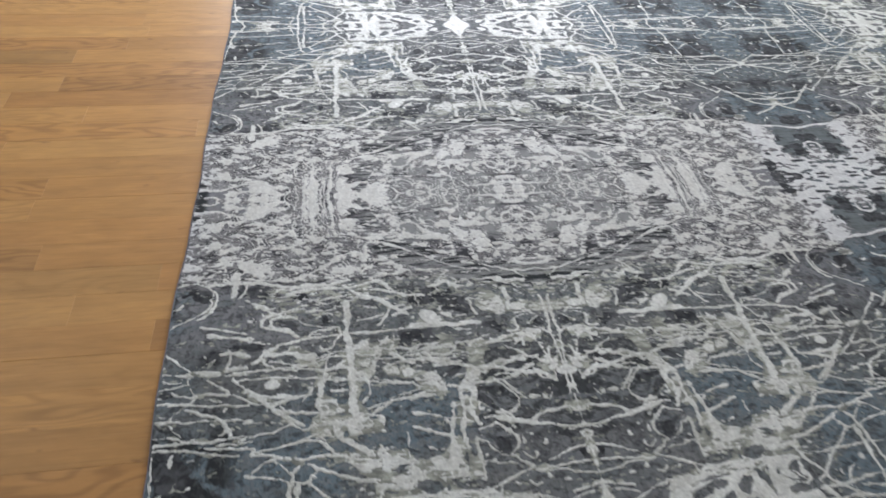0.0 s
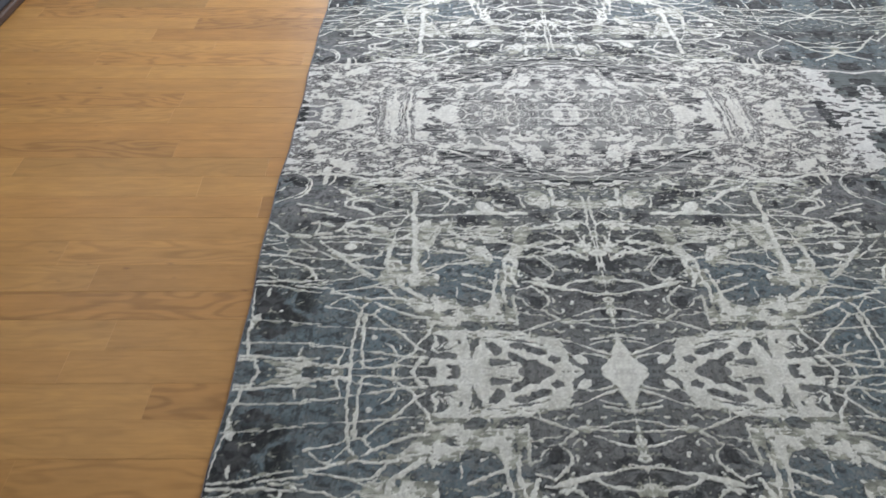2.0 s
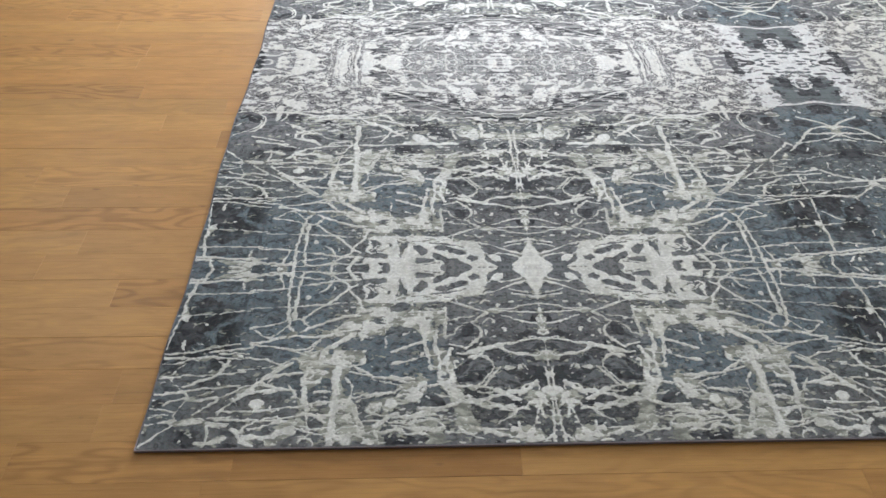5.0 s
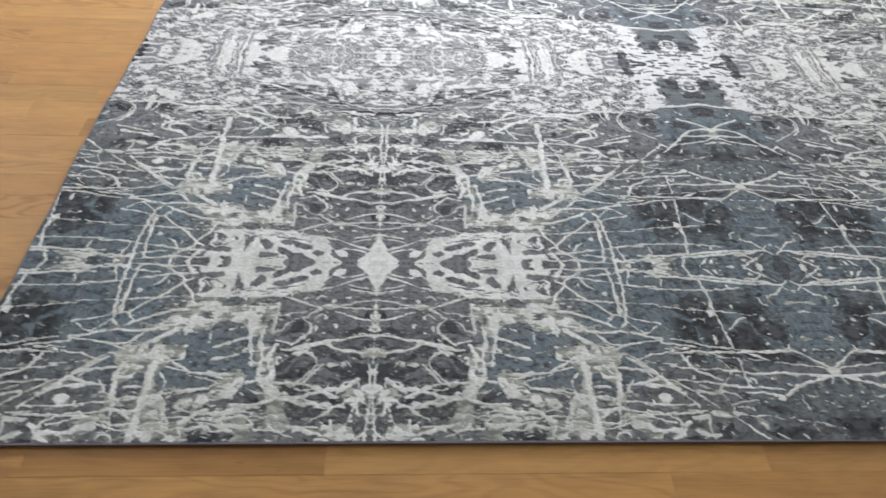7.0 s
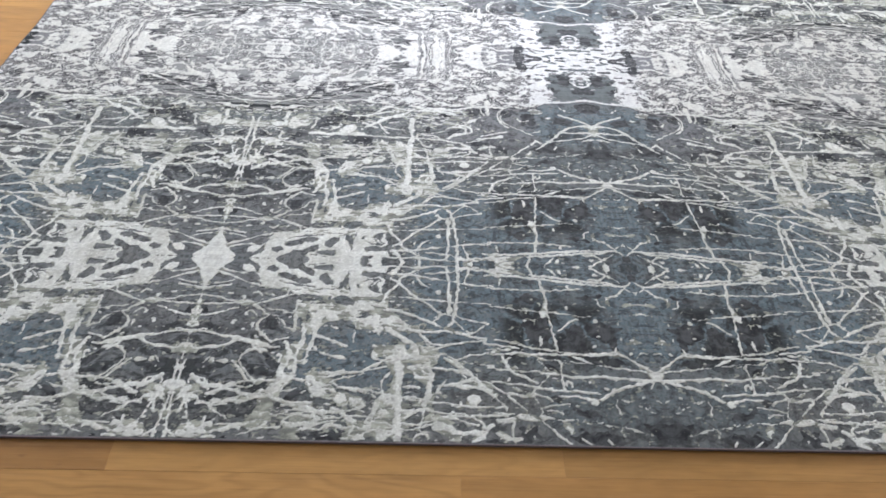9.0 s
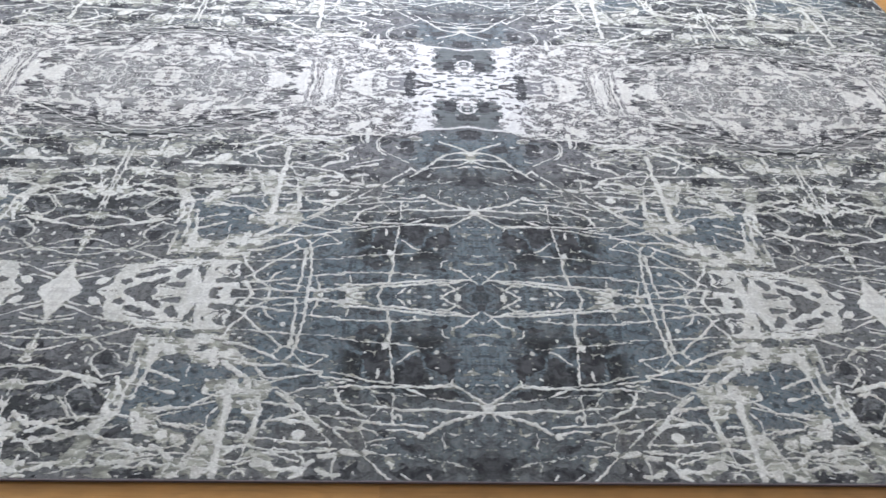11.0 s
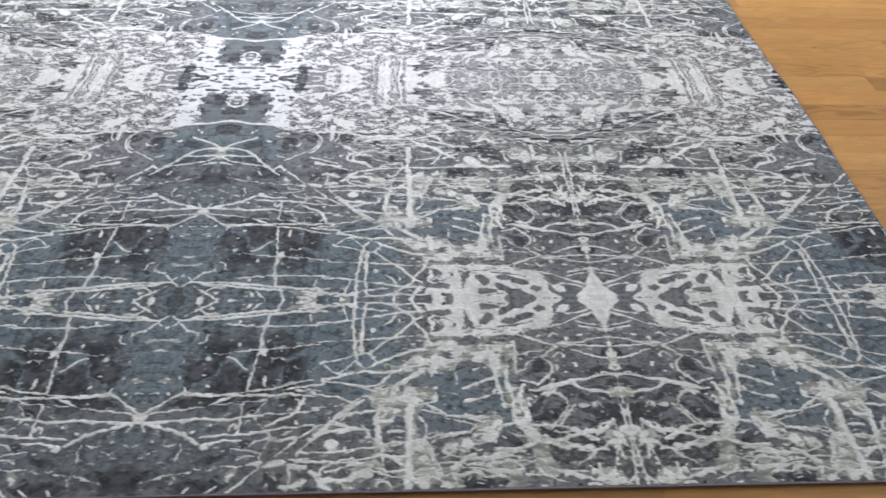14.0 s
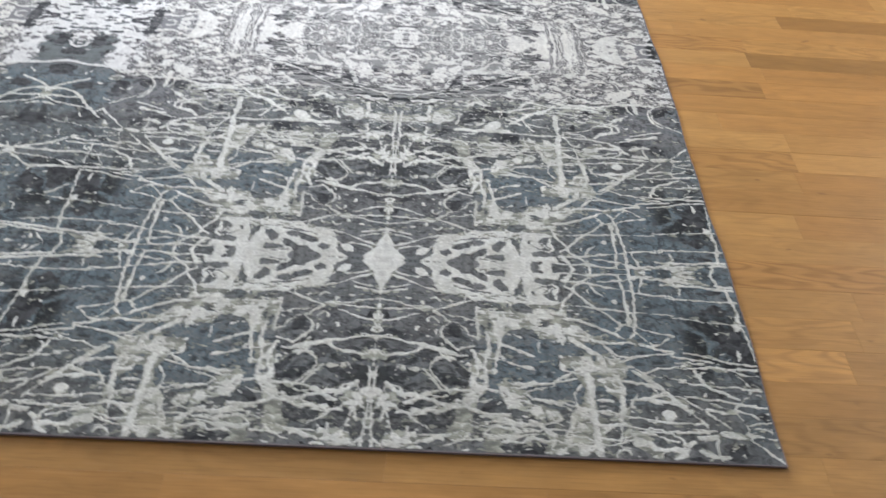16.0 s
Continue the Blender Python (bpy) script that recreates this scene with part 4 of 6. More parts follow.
    strand(3.3, 0.5, 24.7, 1.3, 24.2, 2.5, 24.6, 3.2, 25.5)
    bead(3, 5, 4.4, 24.5)
    strand(4.0, 29.4, 21.9, 30.4, 22.3)


def star_and_cobweb():
    strand(5.7, 0.5, 29.1, 3.5, 26.9, 5.4, 25.6, 7.8, 24.3)
    strand(5.7, 7.8, 24.8, 11.5, 25.1, 15.5, 25.1, 19.6, 25.1, 23.7, 25.1, 26.1, 25.2)
    strand(3.0, 1.3, 29.5, 3.6, 28.9, 6.8, 28.4, 10.4, 27.9, 13.5, 27.3, 16.4, 27.1, 19.6, 26.8)
    strand(4.7, 13.5, 27.3, 15.5, 26.2, 17.2, 25.4)
    strand(6.3, 1.1, 31.3, 3.4, 31.1, 5.7, 30.9, 9.3, 30.8, 11.6, 30.3, 14, 30.5, 17.1, 30.7, 19.9, 30.3)
    strand(8.0, 2.2, 31.3, 4.2, 32, 6.6, 32.8, 9.4, 33.7, 11.3, 34.9, 12.5, 35.8)
    strand(4.7, 12.5, 35.8, 14.8, 35.9, 17.5, 35.3, 21, 35.2)
    bead(7, 7, 14.1, 36.6)
    strand(2.7, 0.7, 31.3, 2, 33.2)
    web(-1.1, 29, -0.3, 28.7, 1.3, 29.5, 1.2, 31.3, -0.1, 31.4, -0.9, 31)
    strand(4.7, 12.9, 34.6, 14.8, 34.3, 17.5, 34, 19.9, 34, 22.2, 33.8, 25.7, 33.2, 28.9, 32.7, 32.1, 32.4, 35.2, 32)
    bead(5, 4, 11.3, 33.2)
    bead(5, 4, 14.6, 31.6)
    strand(5.3, 18.3, 33, 18.2, 31.9, 19.1, 31.5, 19.3, 32.5)
    strand(4.7, 20.2, 26.9, 20, 29, 20.1, 31.2, 19.9, 33.6)
    strand(4.7, 20, 26.6, 22.8, 26.4, 24.9, 25.7, 26.9, 25.1, 29.4, 24.8)
    web(25.3, 25.7, 27.3, 24.9, 29.4, 25.2, 28.5, 26)
    strand(4.7, 29.4, 25, 31.8, 25.3, 34.2, 25.4, 35.8, 25.6)
    strand(5.3, 27.8, 23.9, 30.3, 23.5, 33.6, 23.1, 36.1, 22.7)
    strand(2.3, 30.2, 24.2, 32.7, 24.1, 36, 24.2)
    strand(3.7, 24.8, 26.4, 23.6, 28.1, 23.1, 29.9, 23.5, 31.2, 24.6, 32.5, 25.7, 33.3)
    strand(4.7, 19.9, 30.1, 21.9, 29.8, 23.1, 30.1, 25.1, 29.6, 27.5, 29.5, 29.9, 29.3, 32.7, 29.2, 35.6, 28.6)
    web(29.3, 28.7, 30, 27.9, 30.4, 29.1)
    strand(6.7, 32.3, 26, 31.8, 27.6, 31.1, 28.8, 29.8, 30.2, 27.8, 30.8, 26.6, 31.7, 25.4, 32.2)
    strand(3.7, 30.5, 26.1, 31.3, 26.5, 31.8, 27.4)
    strand(2.7, 21.1, 30.9, 22.5, 31.3)
    strand(5.5, 31.4, 31, 31.7, 31.9)
    strand(3.0, 6.6, 36.4, 7.9, 35.9, 9.4, 35.4)
    strand(4.0, 9.6, 35.4, 9.7, 37.3, 9.4, 39.2)
    strand(3.3, 0.5, 38.4, 2, 38.4, 3.1, 38.2, 4.2, 37.2, 5.3, 36.9)
    strand(4.5, 0.3, 36.5, 1.6, 35.6)
    bead(5, 3, 3.8, 35.1)
    strand(3.3, 19.2, 36.8, 20.6, 37.1, 22.5, 37.5, 24.8, 37.8)
    strand(3.3, 20.9, 39.4, 22.4, 38.7, 24.7, 38.6)
    strand(3.6, 22.9, 36.2, 24.9, 35.2, 26.8, 34.8)
    strand(3.7, 25.7, 33.3, 26.5, 34.3, 26.8, 35.1, 26, 36.5, 25.3, 37.7, 25.3, 39, 25.6, 40)
    web(25.9, 34.6, 27.2, 34.5, 28.7, 35.3, 27.2, 35.8)
    strand(3.7, 27.2, 34.9, 28.8, 34.2, 30.8, 33.4)
    strand(5.2, 28.7, 35.3, 31.1, 34.9, 33.5, 34.2, 35.1, 33)
    strand(4.3, 28.3, 38.8, 29.8, 37.3, 31, 36.2, 31.8, 35.1)
    strand(4.7, 32.2, 38.4, 33.2, 37.1, 34.5, 35.6)
    strand(2.7, 34.2, 34.8, 34.9, 36)
    strand(3.7, 3.7, 43.6, 5.3, 43.1, 7.5, 42.4, 9.3, 42, 11.9, 41.6, 14.1, 41.1, 16.4, 40.6, 18.6, 40.4, 20.9, 40.6, 24.6, 40.4)
    web(15.3, 41.3, 16.7, 40.5, 17.5, 40.8, 16, 41.5)
    web(23.2, 39.9, 25.4, 39.6, 26.5, 40.3, 27, 39.5, 29.2, 39.2, 30.7, 39.9, 32.5, 40.6, 34.5, 40.3, 34.4, 41.3, 31.7, 41.6, 30.3, 40.7, 27.6, 41.1, 26.5, 40.9, 25.7, 41.3, 24.6, 40.6)
    strand(4.0, 25.6, 41, 23.8, 42.4, 22.3, 43.9, 20, 45.9)
    strand(3.7, 26.5, 40.9, 27.5, 42.4, 29.3, 43.7)
    strand(5.2, 31, 41.3, 31.4, 42.6, 31.3, 44.2, 30.8, 45.7)
    web(31.5, 44.6, 32.6, 43.8, 34.2, 42.5, 34, 44.8, 32.1, 45.3)
    strand(3.8, 30.7, 39.5, 34.6, 39.2)
    web(19.7, 41.2, 20.9, 40.8, 21.4, 41.8, 20.8, 42.6, 20.3, 42.8, 19.9, 43.6, 19.5, 43)
    strand(3.7, 9.3, 42.2, 9.7, 42.9, 9.4, 43.9)
    strand(4.0, 12, 46.1, 12.4, 45.1, 12.9, 44.7)
    bead(3, 3, 27.1, 44.4)


def cobweb_under_the_cross():
    strand(8.2, -6.8, 68.4, -3.3, 68.9, 0.2, 69.8, 5, 68.5, 9.1, 68.2, 12.7, 67.6)
    strand(6.5, -0.2, 56.1, 2, 57.7, 5.3, 59.4, 9.3, 61.4)
    strand(6.7, 6.1, 59.7, 3.2, 59, 0.8, 56.9)
    strand(8.2, 0.4, 56.6, 3.2, 56.2, 6.6, 55.3, 9.5, 53.3, 11.8, 50.4, 15.1, 47.2, 17.9, 44.5)
    strand(6.7, 0, 52.9, 3.9, 52.8, 7.3, 52.7, 9.8, 53.2)
    strand(5.2, 0, 52.5, 3.5, 50.6, 7.4, 49.6, 11.3, 48.6, 15.1, 48.4)
    strand(5.7, 0.5, 52.4, 3.7, 50.5, 5.4, 50)
    strand(6.5, 5.6, 52.9, 2.2, 53.2, 0.3, 52.9)
    web(1.4, 56.9, -0.4, 56.6, -0.3, 53.4, -0.5, 51.2, 0.4, 51.4, 0.9, 53.7)
    strand(3.4, 5.8, 55.6, 2.5, 56.3)
    strand(5.7, 0.5, 49.8, 3.5, 49.1)
    strand(5.7, 4.2, 49, 2, 49.6)
    bead(5, 6, 7.5, 63.7)
    bead(4, 8, 8.5, 64.9)
    bead(7, 4, 13.2, 59.6)
    web(14.2, 62.6, 15.1, 63.6, 16.8, 64.3, 18.5, 63.5, 18, 61.7, 14.5, 61.6)
    strand(4.2, 25.3, 64.1, 27, 62.8, 27.3, 60, 26.8, 57.2, 24.1, 54.7, 21.3, 52.8, 18.5, 51)
    strand(5.7, 19.1, 57.9, 21.1, 57.3, 22.2, 58.6)
    strand(4.9, 16, 53, 17.9, 52.3)
    strand(5.3, 26, 52.1, 29.1, 51.3, 31.8, 50.2)
    strand(8.2, 27.4, 50.1, 30.6, 49, 35, 48.1)
    strand(4.7, 33.2, 59, 35.1, 57.5, 36.9, 55.4)
    strand(9.0, 41.8, 55.3, 38.8, 54.4, 36.8, 53.5, 36.1, 52.2, 36.9, 50.9, 41.3, 50)
    strand(7.7, 38.1, 60.1, 40, 61.7, 42.4, 62.4)
    strand(6.5, 30.8, 63.7, 34.3, 64.5, 38.4, 64.4, 42.5, 63.8)
    strand(7.3, 15.7, 46.9, 17.9, 48.3, 19, 46.3)


def striped_panel():
    strand(5.3, 68.9, 74.5, 63.5, 75.9, 58.2, 77, 52.9, 77.7, 48.8, 78, 44, 78.7)
    strand(7.3, 69.9, 71.4, 65.9, 73.6, 60.4, 75.4, 59.1, 74.2, 58.9, 71.8)
    strand(3.9, 39.1, 79.4, 37.2, 79.7, 35.5, 81, 31.5, 80.9)
    strand(4.7, 42, 73.6, 40.4, 74.8, 37.1, 75.9)
    strand(9.8, 54.3, 63.1, 48.8, 62.2, 42.9, 62, 38.2, 62.9, 33.2, 64.2, 26.6, 64)
    strand(15.1, 30.9, 66.9, 31.2, 63.8, 30.9, 60.7)
    gap(7.1, 60.6, 90.9, 57.8, 90.4, 56.3, 91.3)
    gap(11.3, 61.5, 84.3, 59.1, 84.4, 56, 85.2)
    gap(6.7, 60.5, 83, 57.4, 84.5, 55.6, 87.5)
    strand(3.5, 45.4, 83.4, 45.6, 89.5, 45.8, 95.3, 46, 100.9)
    strand(4.2, 43.6, 82.6, 44.1, 88.7, 44.4, 94.6, 45.3, 101.8)
    strand(4.2, 47.3, 85.1, 47.7, 91.1, 48.3, 98.4)
    strand(3.5, 41.8, 81.8, 42.1, 88, 43.1, 95.5)


def rings_of_the_medallion():
    gap(14.7, 111.7, 62.3, 107.6, 62.7, 104.3, 61.7, 102, 60.9, 96, 60.8, 93.8, 61.4, 90.7, 62, 86.4, 62.9, 82.3, 62.8, 79.4, 61.9)
    gap(7.7, 83.8, 71.4, 80.8, 72.7, 76.3, 73.5)
    gap(7.1, 93.8, 63.9, 92.2, 64.6)
    gap(5.6, 83.9, 68.8, 80.3, 70.5, 75.6, 71.9, 71.3, 72.2)
    gap(5.3, 81.3, 66.8, 76.8, 67.7, 72.8, 66.8)
    gap(5.3, 63.3, 76.8, 67.9, 76.1, 71.9, 75.8, 74.7, 75.5)
    strand(4.7, 87.6, 64.1, 82.9, 64.6, 78.9, 65.9, 73.7, 69.2, 69.2, 71.7, 64.2, 73.9)
    strand(5.6, 83.8, 73.8, 80.2, 75.3, 75.8, 75.5, 69.9, 77, 62.6, 78.8)
    strand(5.0, 95.9, 61.1, 93, 63.2, 89, 64.8, 85.7, 65.8)
    strand(4.1, 74.7, 77.5, 72.1, 80.8, 69.5, 82)
    strand(6.0, 77.7, 64.4, 76.5, 63.3, 75.7, 62.1, 74.5, 61)


def crown_over_the_trunk():
    web(88.6, 55.6, 85.4, 56.5, 83.2, 55.4, 82.6, 54, 83.6, 52, 87, 50.2, 89.4, 50.3, 89.3, 52.9)
    web(98.6, 52.4, 96, 53.2, 93.4, 54.1, 92.2, 53.1, 90.2, 53, 89.7, 51, 90.9, 50.1, 95, 51.2, 96.7, 50.3, 98.5, 50.7)
    web(74, 50.9, 71.4, 52.8, 69.8, 53.1, 70, 50.8, 72.5, 49.2, 74.4, 49.6)
    strand(9.5, 98.1, 54.8, 98.2, 50.1, 98.4, 47.6, 98, 44.5)
    strand(6.1, 98, 44.5, 98.4, 40.8, 98.7, 37.9, 98.7, 34.4, 98.3, 30.6, 98.3, 28.4)
    strand(4.5, 99, 50.4, 95.1, 50.7, 90.9, 50.1)
    strand(10.6, 90.1, 57.7, 90.4, 54.3, 90.1, 51.7)
    strand(7.7, 81.2, 55.3, 82.5, 50.7)
    strand(3.0, 103.8, 50.3, 96.8, 49.7, 93.4, 49.8, 90.7, 48.8)
    strand(3.3, 96.8, 49.7, 94.8, 48, 93.8, 47)
    web(95.5, 44.6, 93.4, 45.7, 91.6, 45.3, 91.5, 43.4, 92.9, 41.7, 94.5, 42.7)
    strand(5.5, 98, 43.8, 96.2, 45.5, 94.7, 46.1)
    strand(6.7, 90.7, 48.8, 90.9, 45.9, 89.7, 45.2, 88.6, 45.7)
    strand(6.5, 91.4, 44, 91.1, 41.3)
    strand(6.7, 91.3, 44.4, 88.5, 44.2, 85.9, 43.2, 84.1, 42.8)
    web(84, 43.1, 81.9, 43.9, 80.1, 43.5, 80.3, 41, 79.6, 38.6, 79.2, 36.8, 78.2, 35.6, 78, 33.3, 77.2, 31.5, 75.6, 29.2, 76.9, 26.8, 78.6, 26.9, 78.8, 29.4, 79.4, 31.6, 80.1, 33.9, 81.2, 36.3, 81.5, 38.7, 82.8, 40.6)
    strand(9.0, 81.7, 36.3, 85, 35.9, 88.1, 35, 91, 34.3, 92.7, 34.6)
    strand(10.0, 92.7, 34.6, 94.3, 33.6, 96, 32)
    strand(4.8, 85, 36.2, 87.4, 37.5, 90.6, 37.7)
    strand(4.7, 88.8, 40.3, 91.3, 38.6, 94, 37, 95.5, 36.5, 93.8, 35.8)
    strand(6.7, 96.7, 40.1, 96.1, 37.7, 96.9, 36)
    web(98.2, 38.4, 96.7, 37.1, 95.1, 35.9, 94.1, 34.4, 96, 34.2, 97.5, 35.5)
    strand(7.3, 84.9, 33.1, 82.2, 32.9, 79.1, 32.8)
    strand(6.7, 85, 32.8, 87, 30.4, 88.5, 28.3)
    strand(8.7, 79.2, 36.8, 76.1, 37.8, 71.3, 37.9)
    strand(4.7, 77.9, 32.1, 75.5, 32.6, 73.1, 32.7)
    strand(3.0, 94.5, 28.9, 93.5, 27.8)
    strand(5.5, 91.5, 28.5, 89.7, 28.6)
    web(80.5, 28.4, 79.7, 27.8, 80.7, 26.8)
    hole(77.8, 31, 76.9, 30.9, 77.1, 29.6, 77.8, 29.6)
    strand(12.7, 82.6, 48.4, 80.1, 48.6, 77.8, 48.1, 74.7, 48.7, 71.2, 48.8, 67.7, 48.7)
    strand(4.0, 83, 46.8, 80.2, 46.6, 77.1, 47)
    strand(9.2, 79.3, 58.7, 77.1, 61.1, 75.2, 60.3, 72.8, 59.9)
    web(76.7, 51.7, 74.5, 52.6, 74.4, 51.3, 76.7, 50.1)
    strand(4.5, 74.4, 49.6, 73.3, 51.6, 71.4, 52.8, 69.9, 52.8)
    strand(4.5, 72.5, 49.2, 70.4, 50.4, 69.6, 52.1)
    strand(4.0, 69.7, 54.8, 69.3, 56.9)
    strand(8.7, 67.9, 54, 66.2, 53.3)
    web(76.2, 45.2, 73.9, 46.4, 72.9, 45, 76.3, 43.3)
    strand(4.4, 76.5, 42.7, 75.2, 40.8, 70.4, 40.5)
    strand(5.0, 73.3, 43.8, 69.8, 42.4)
    strand(3.8, 81, 40.5, 77.9, 39.7, 70.9, 39.3)


def limbs_over_the_blocks():
    strand(6.0, 73.8, 48.4, 67.9, 48.1, 60.5, 47.8, 53, 47.7, 45.5, 47.3, 42.3, 46.5, 39.6, 45.7, 37, 44.6)
    strand(10.0, 67, 52.3, 63.7, 54.5, 60.8, 56.9, 57.1, 58.5, 54.4, 60.2)
    strand(5.5, 63.7, 54.5, 62.8, 52.8, 61.5, 50.7, 60.2, 49.3)
    strand(3.5, 60.2, 54.4, 58.1, 55)
    strand(5.3, 61.8, 52.7, 59.1, 51.6, 55.7, 51.1)
    strand(13.5, 53.6, 56.6, 53.8, 54.1, 53.7, 51, 53.4, 48, 53.9, 44.8, 54.2, 41, 54, 37.9, 54.1, 35.5, 54.3, 32.6, 54.1, 29.7, 54.8, 27.1)
    strand(5.0, 55.6, 57.7, 53.5, 56.2)
    strand(4.0, 54.9, 58.8, 48.9, 57.8, 46.2, 56.6, 42.7, 55.1, 40, 53.9)
    strand(4.0, 43.4, 52.3, 45.5, 51, 47.9, 50.1, 51.2, 49.6)
    strand(6.3, 52.1, 49.9, 49.8, 49.2, 47.3, 49.1, 45.5, 47.3)
    strand(7.8, 39.9, 54.2, 38.3, 53.1, 38.1, 50.7, 40.3, 49.8, 41.9, 49.1, 43.2, 47.9)
    strand(7.0, 38.7, 54.5, 36.4, 56.6, 34.7, 57.9)
    strand(5.6, 44, 52, 41.2, 53.6, 39.1, 53.5)
    strand(5.5, 33.3, 63.5, 32.9, 61.2, 32, 59.7)
    strand(6.3, 26.7, 63.2, 28.1, 61, 28.1, 58.8, 27.2, 56.2, 25.4, 54.3)
    strand(5.0, 33.7, 49.5, 31.1, 50.4, 27.8, 51.6, 25.9, 52.2)
    strand(5.6, 38.1, 46.6, 34.6, 47.5, 31.4, 48.7, 27.3, 49.5)
    strand(7.8, 39.6, 45.7, 37.2, 44.3, 36.3, 42.9, 35.3, 41.9)
    strand(7.8, 34.3, 43.8, 31.8, 44.7, 29.7, 44.8)
    strand(8.9, 47.1, 42.5, 43.9, 43, 40.5, 43.8, 37.6, 43.3)
    web(46.1, 43.7, 42.7, 45.5, 40.8, 44.1, 44.4, 41.7, 47.1, 40.3, 46.8, 38.7, 48, 39.4)
    strand(5.0, 45.9, 43.1, 46.8, 40.9, 45.1, 40.2, 41.8, 41, 38.2, 42.1)
    strand(4.5, 52.2, 49.6, 52, 47.6, 50.6, 44.9, 49.8, 43.3)
    strand(5.3, 50.8, 43.3, 48.2, 42.2, 46.4, 41.8)
    strand(6.0, 52.9, 40.6, 50.5, 39.2, 49.2, 38.9, 45.5, 39.3, 42.2, 40.1, 38.3, 39.9, 32.2, 39.9)
    web(58.1, 46.3, 56, 45.2, 54.4, 44.1, 54.9, 42.9, 57.5, 42.7, 58.3, 43.7)
    web(58.1, 41.2, 56, 41.4, 54.8, 40.7, 56.6, 38.6, 58.1, 39.9)
    web(62.3, 46.4, 61.3, 45.8, 59.3, 43.1, 59, 41.2, 58, 39, 56.9, 36.8, 55.2, 36.1, 55.2, 34.9, 57.1, 35, 58.8, 36.9, 59.8, 40.6, 61.2, 43.2, 62.5, 45.2)
    strand(5.6, 63.6, 46.8, 63.4, 44.6, 62.8, 43)
    strand(5.3, 67.9, 42.3, 64.7, 43.1, 62.4, 42.6)
    strand(5.0, 70.1, 41.5, 66.4, 41, 63.2, 40.5, 60.2, 40.6)
    strand(6.5, 75.5, 42.6, 72.6, 42.8, 70, 41.8)
    strand(4.7, 76.2, 40.5, 73.5, 40.1, 70.8, 39.6, 67, 39.5)
    strand(4.0, 76.8, 38.5, 74, 38.6, 71.5, 38.8)
    web(67.9, 36.8, 65.5, 38.2, 64.4, 37.2, 64.7, 35.7, 66.5, 35.5)
    web(63.5, 37.8, 61.4, 38.9, 60.6, 37.9, 61.7, 36.2, 63.5, 36)
    strand(5.0, 65.5, 34.3, 62.6, 34.5, 59, 35.1, 56.9, 35.6)
    strand(4.5, 57.4, 35.6, 57.6, 32.7, 56.4, 30.9)
    web(72, 35.8, 70.4, 36.3, 68.4, 35.3, 66.5, 35.5, 67.6, 33.8, 69.3, 31.6, 71.7, 30.1, 73.2, 31, 73, 33)
    strand(4.8, 69.5, 32.2, 67.1, 31.2, 63.6, 30.8, 60.1, 30, 56.8, 29)
    strand(4.5, 52.6, 36.6, 49.5, 37, 46.5, 37.2, 42.4, 37.6, 39.2, 38, 33.2, 38)
    strand(10.6, 48.8, 37.6, 48.1, 35.8, 48, 34, 47.4, 31, 48.2, 28.2)
    web(50.9, 31.8, 48.5, 32.8, 48.3, 31.1, 47.9, 28.8, 48.8, 26.8, 54.8, 27.1, 53, 29, 51, 30.4)
    hole(53.7, 28, 51.7, 28.7, 49.8, 28.3, 50.9, 27.4, 53.3, 27.3)
    strand(4.0, 53.5, 34, 50, 33.8)
    strand(5.5, 46.2, 35.1, 45.7, 33.6, 43, 33.1, 39.4, 33.5, 35.1, 34.2)
    strand(6.3, 43.3, 33.4, 40.9, 32.4, 39, 31.4)
    web(40.6, 37.2, 39.1, 37.1, 37.5, 36.4, 38.3, 35.2, 39.7, 35.9)
    strand(7.0, 46.3, 29.2, 43.2, 29.6, 39.4, 30.6, 37, 33.4, 34.4, 35.7)
    strand(7.0, 44.7, 26.6, 43.1, 27.9, 39.7, 30)
    strand(5.0, 78.4, 33.3, 75.9, 32.6, 73.4, 33)
    strand(3.2, 77.7, 35.6, 75.2, 34.8, 72.5, 34.4)
    strand(6.5, 70.9, 57.6, 67.8, 57.5, 64.3, 58.8, 59.7, 60)
    strand(8.7, 63.8, 60.2, 61, 62.3, 57.1, 61.4, 54.2, 60.6)
    strand(8.7, 54.1, 60.9, 49.7, 61.1, 44.5, 60.9, 40.7, 59.7)


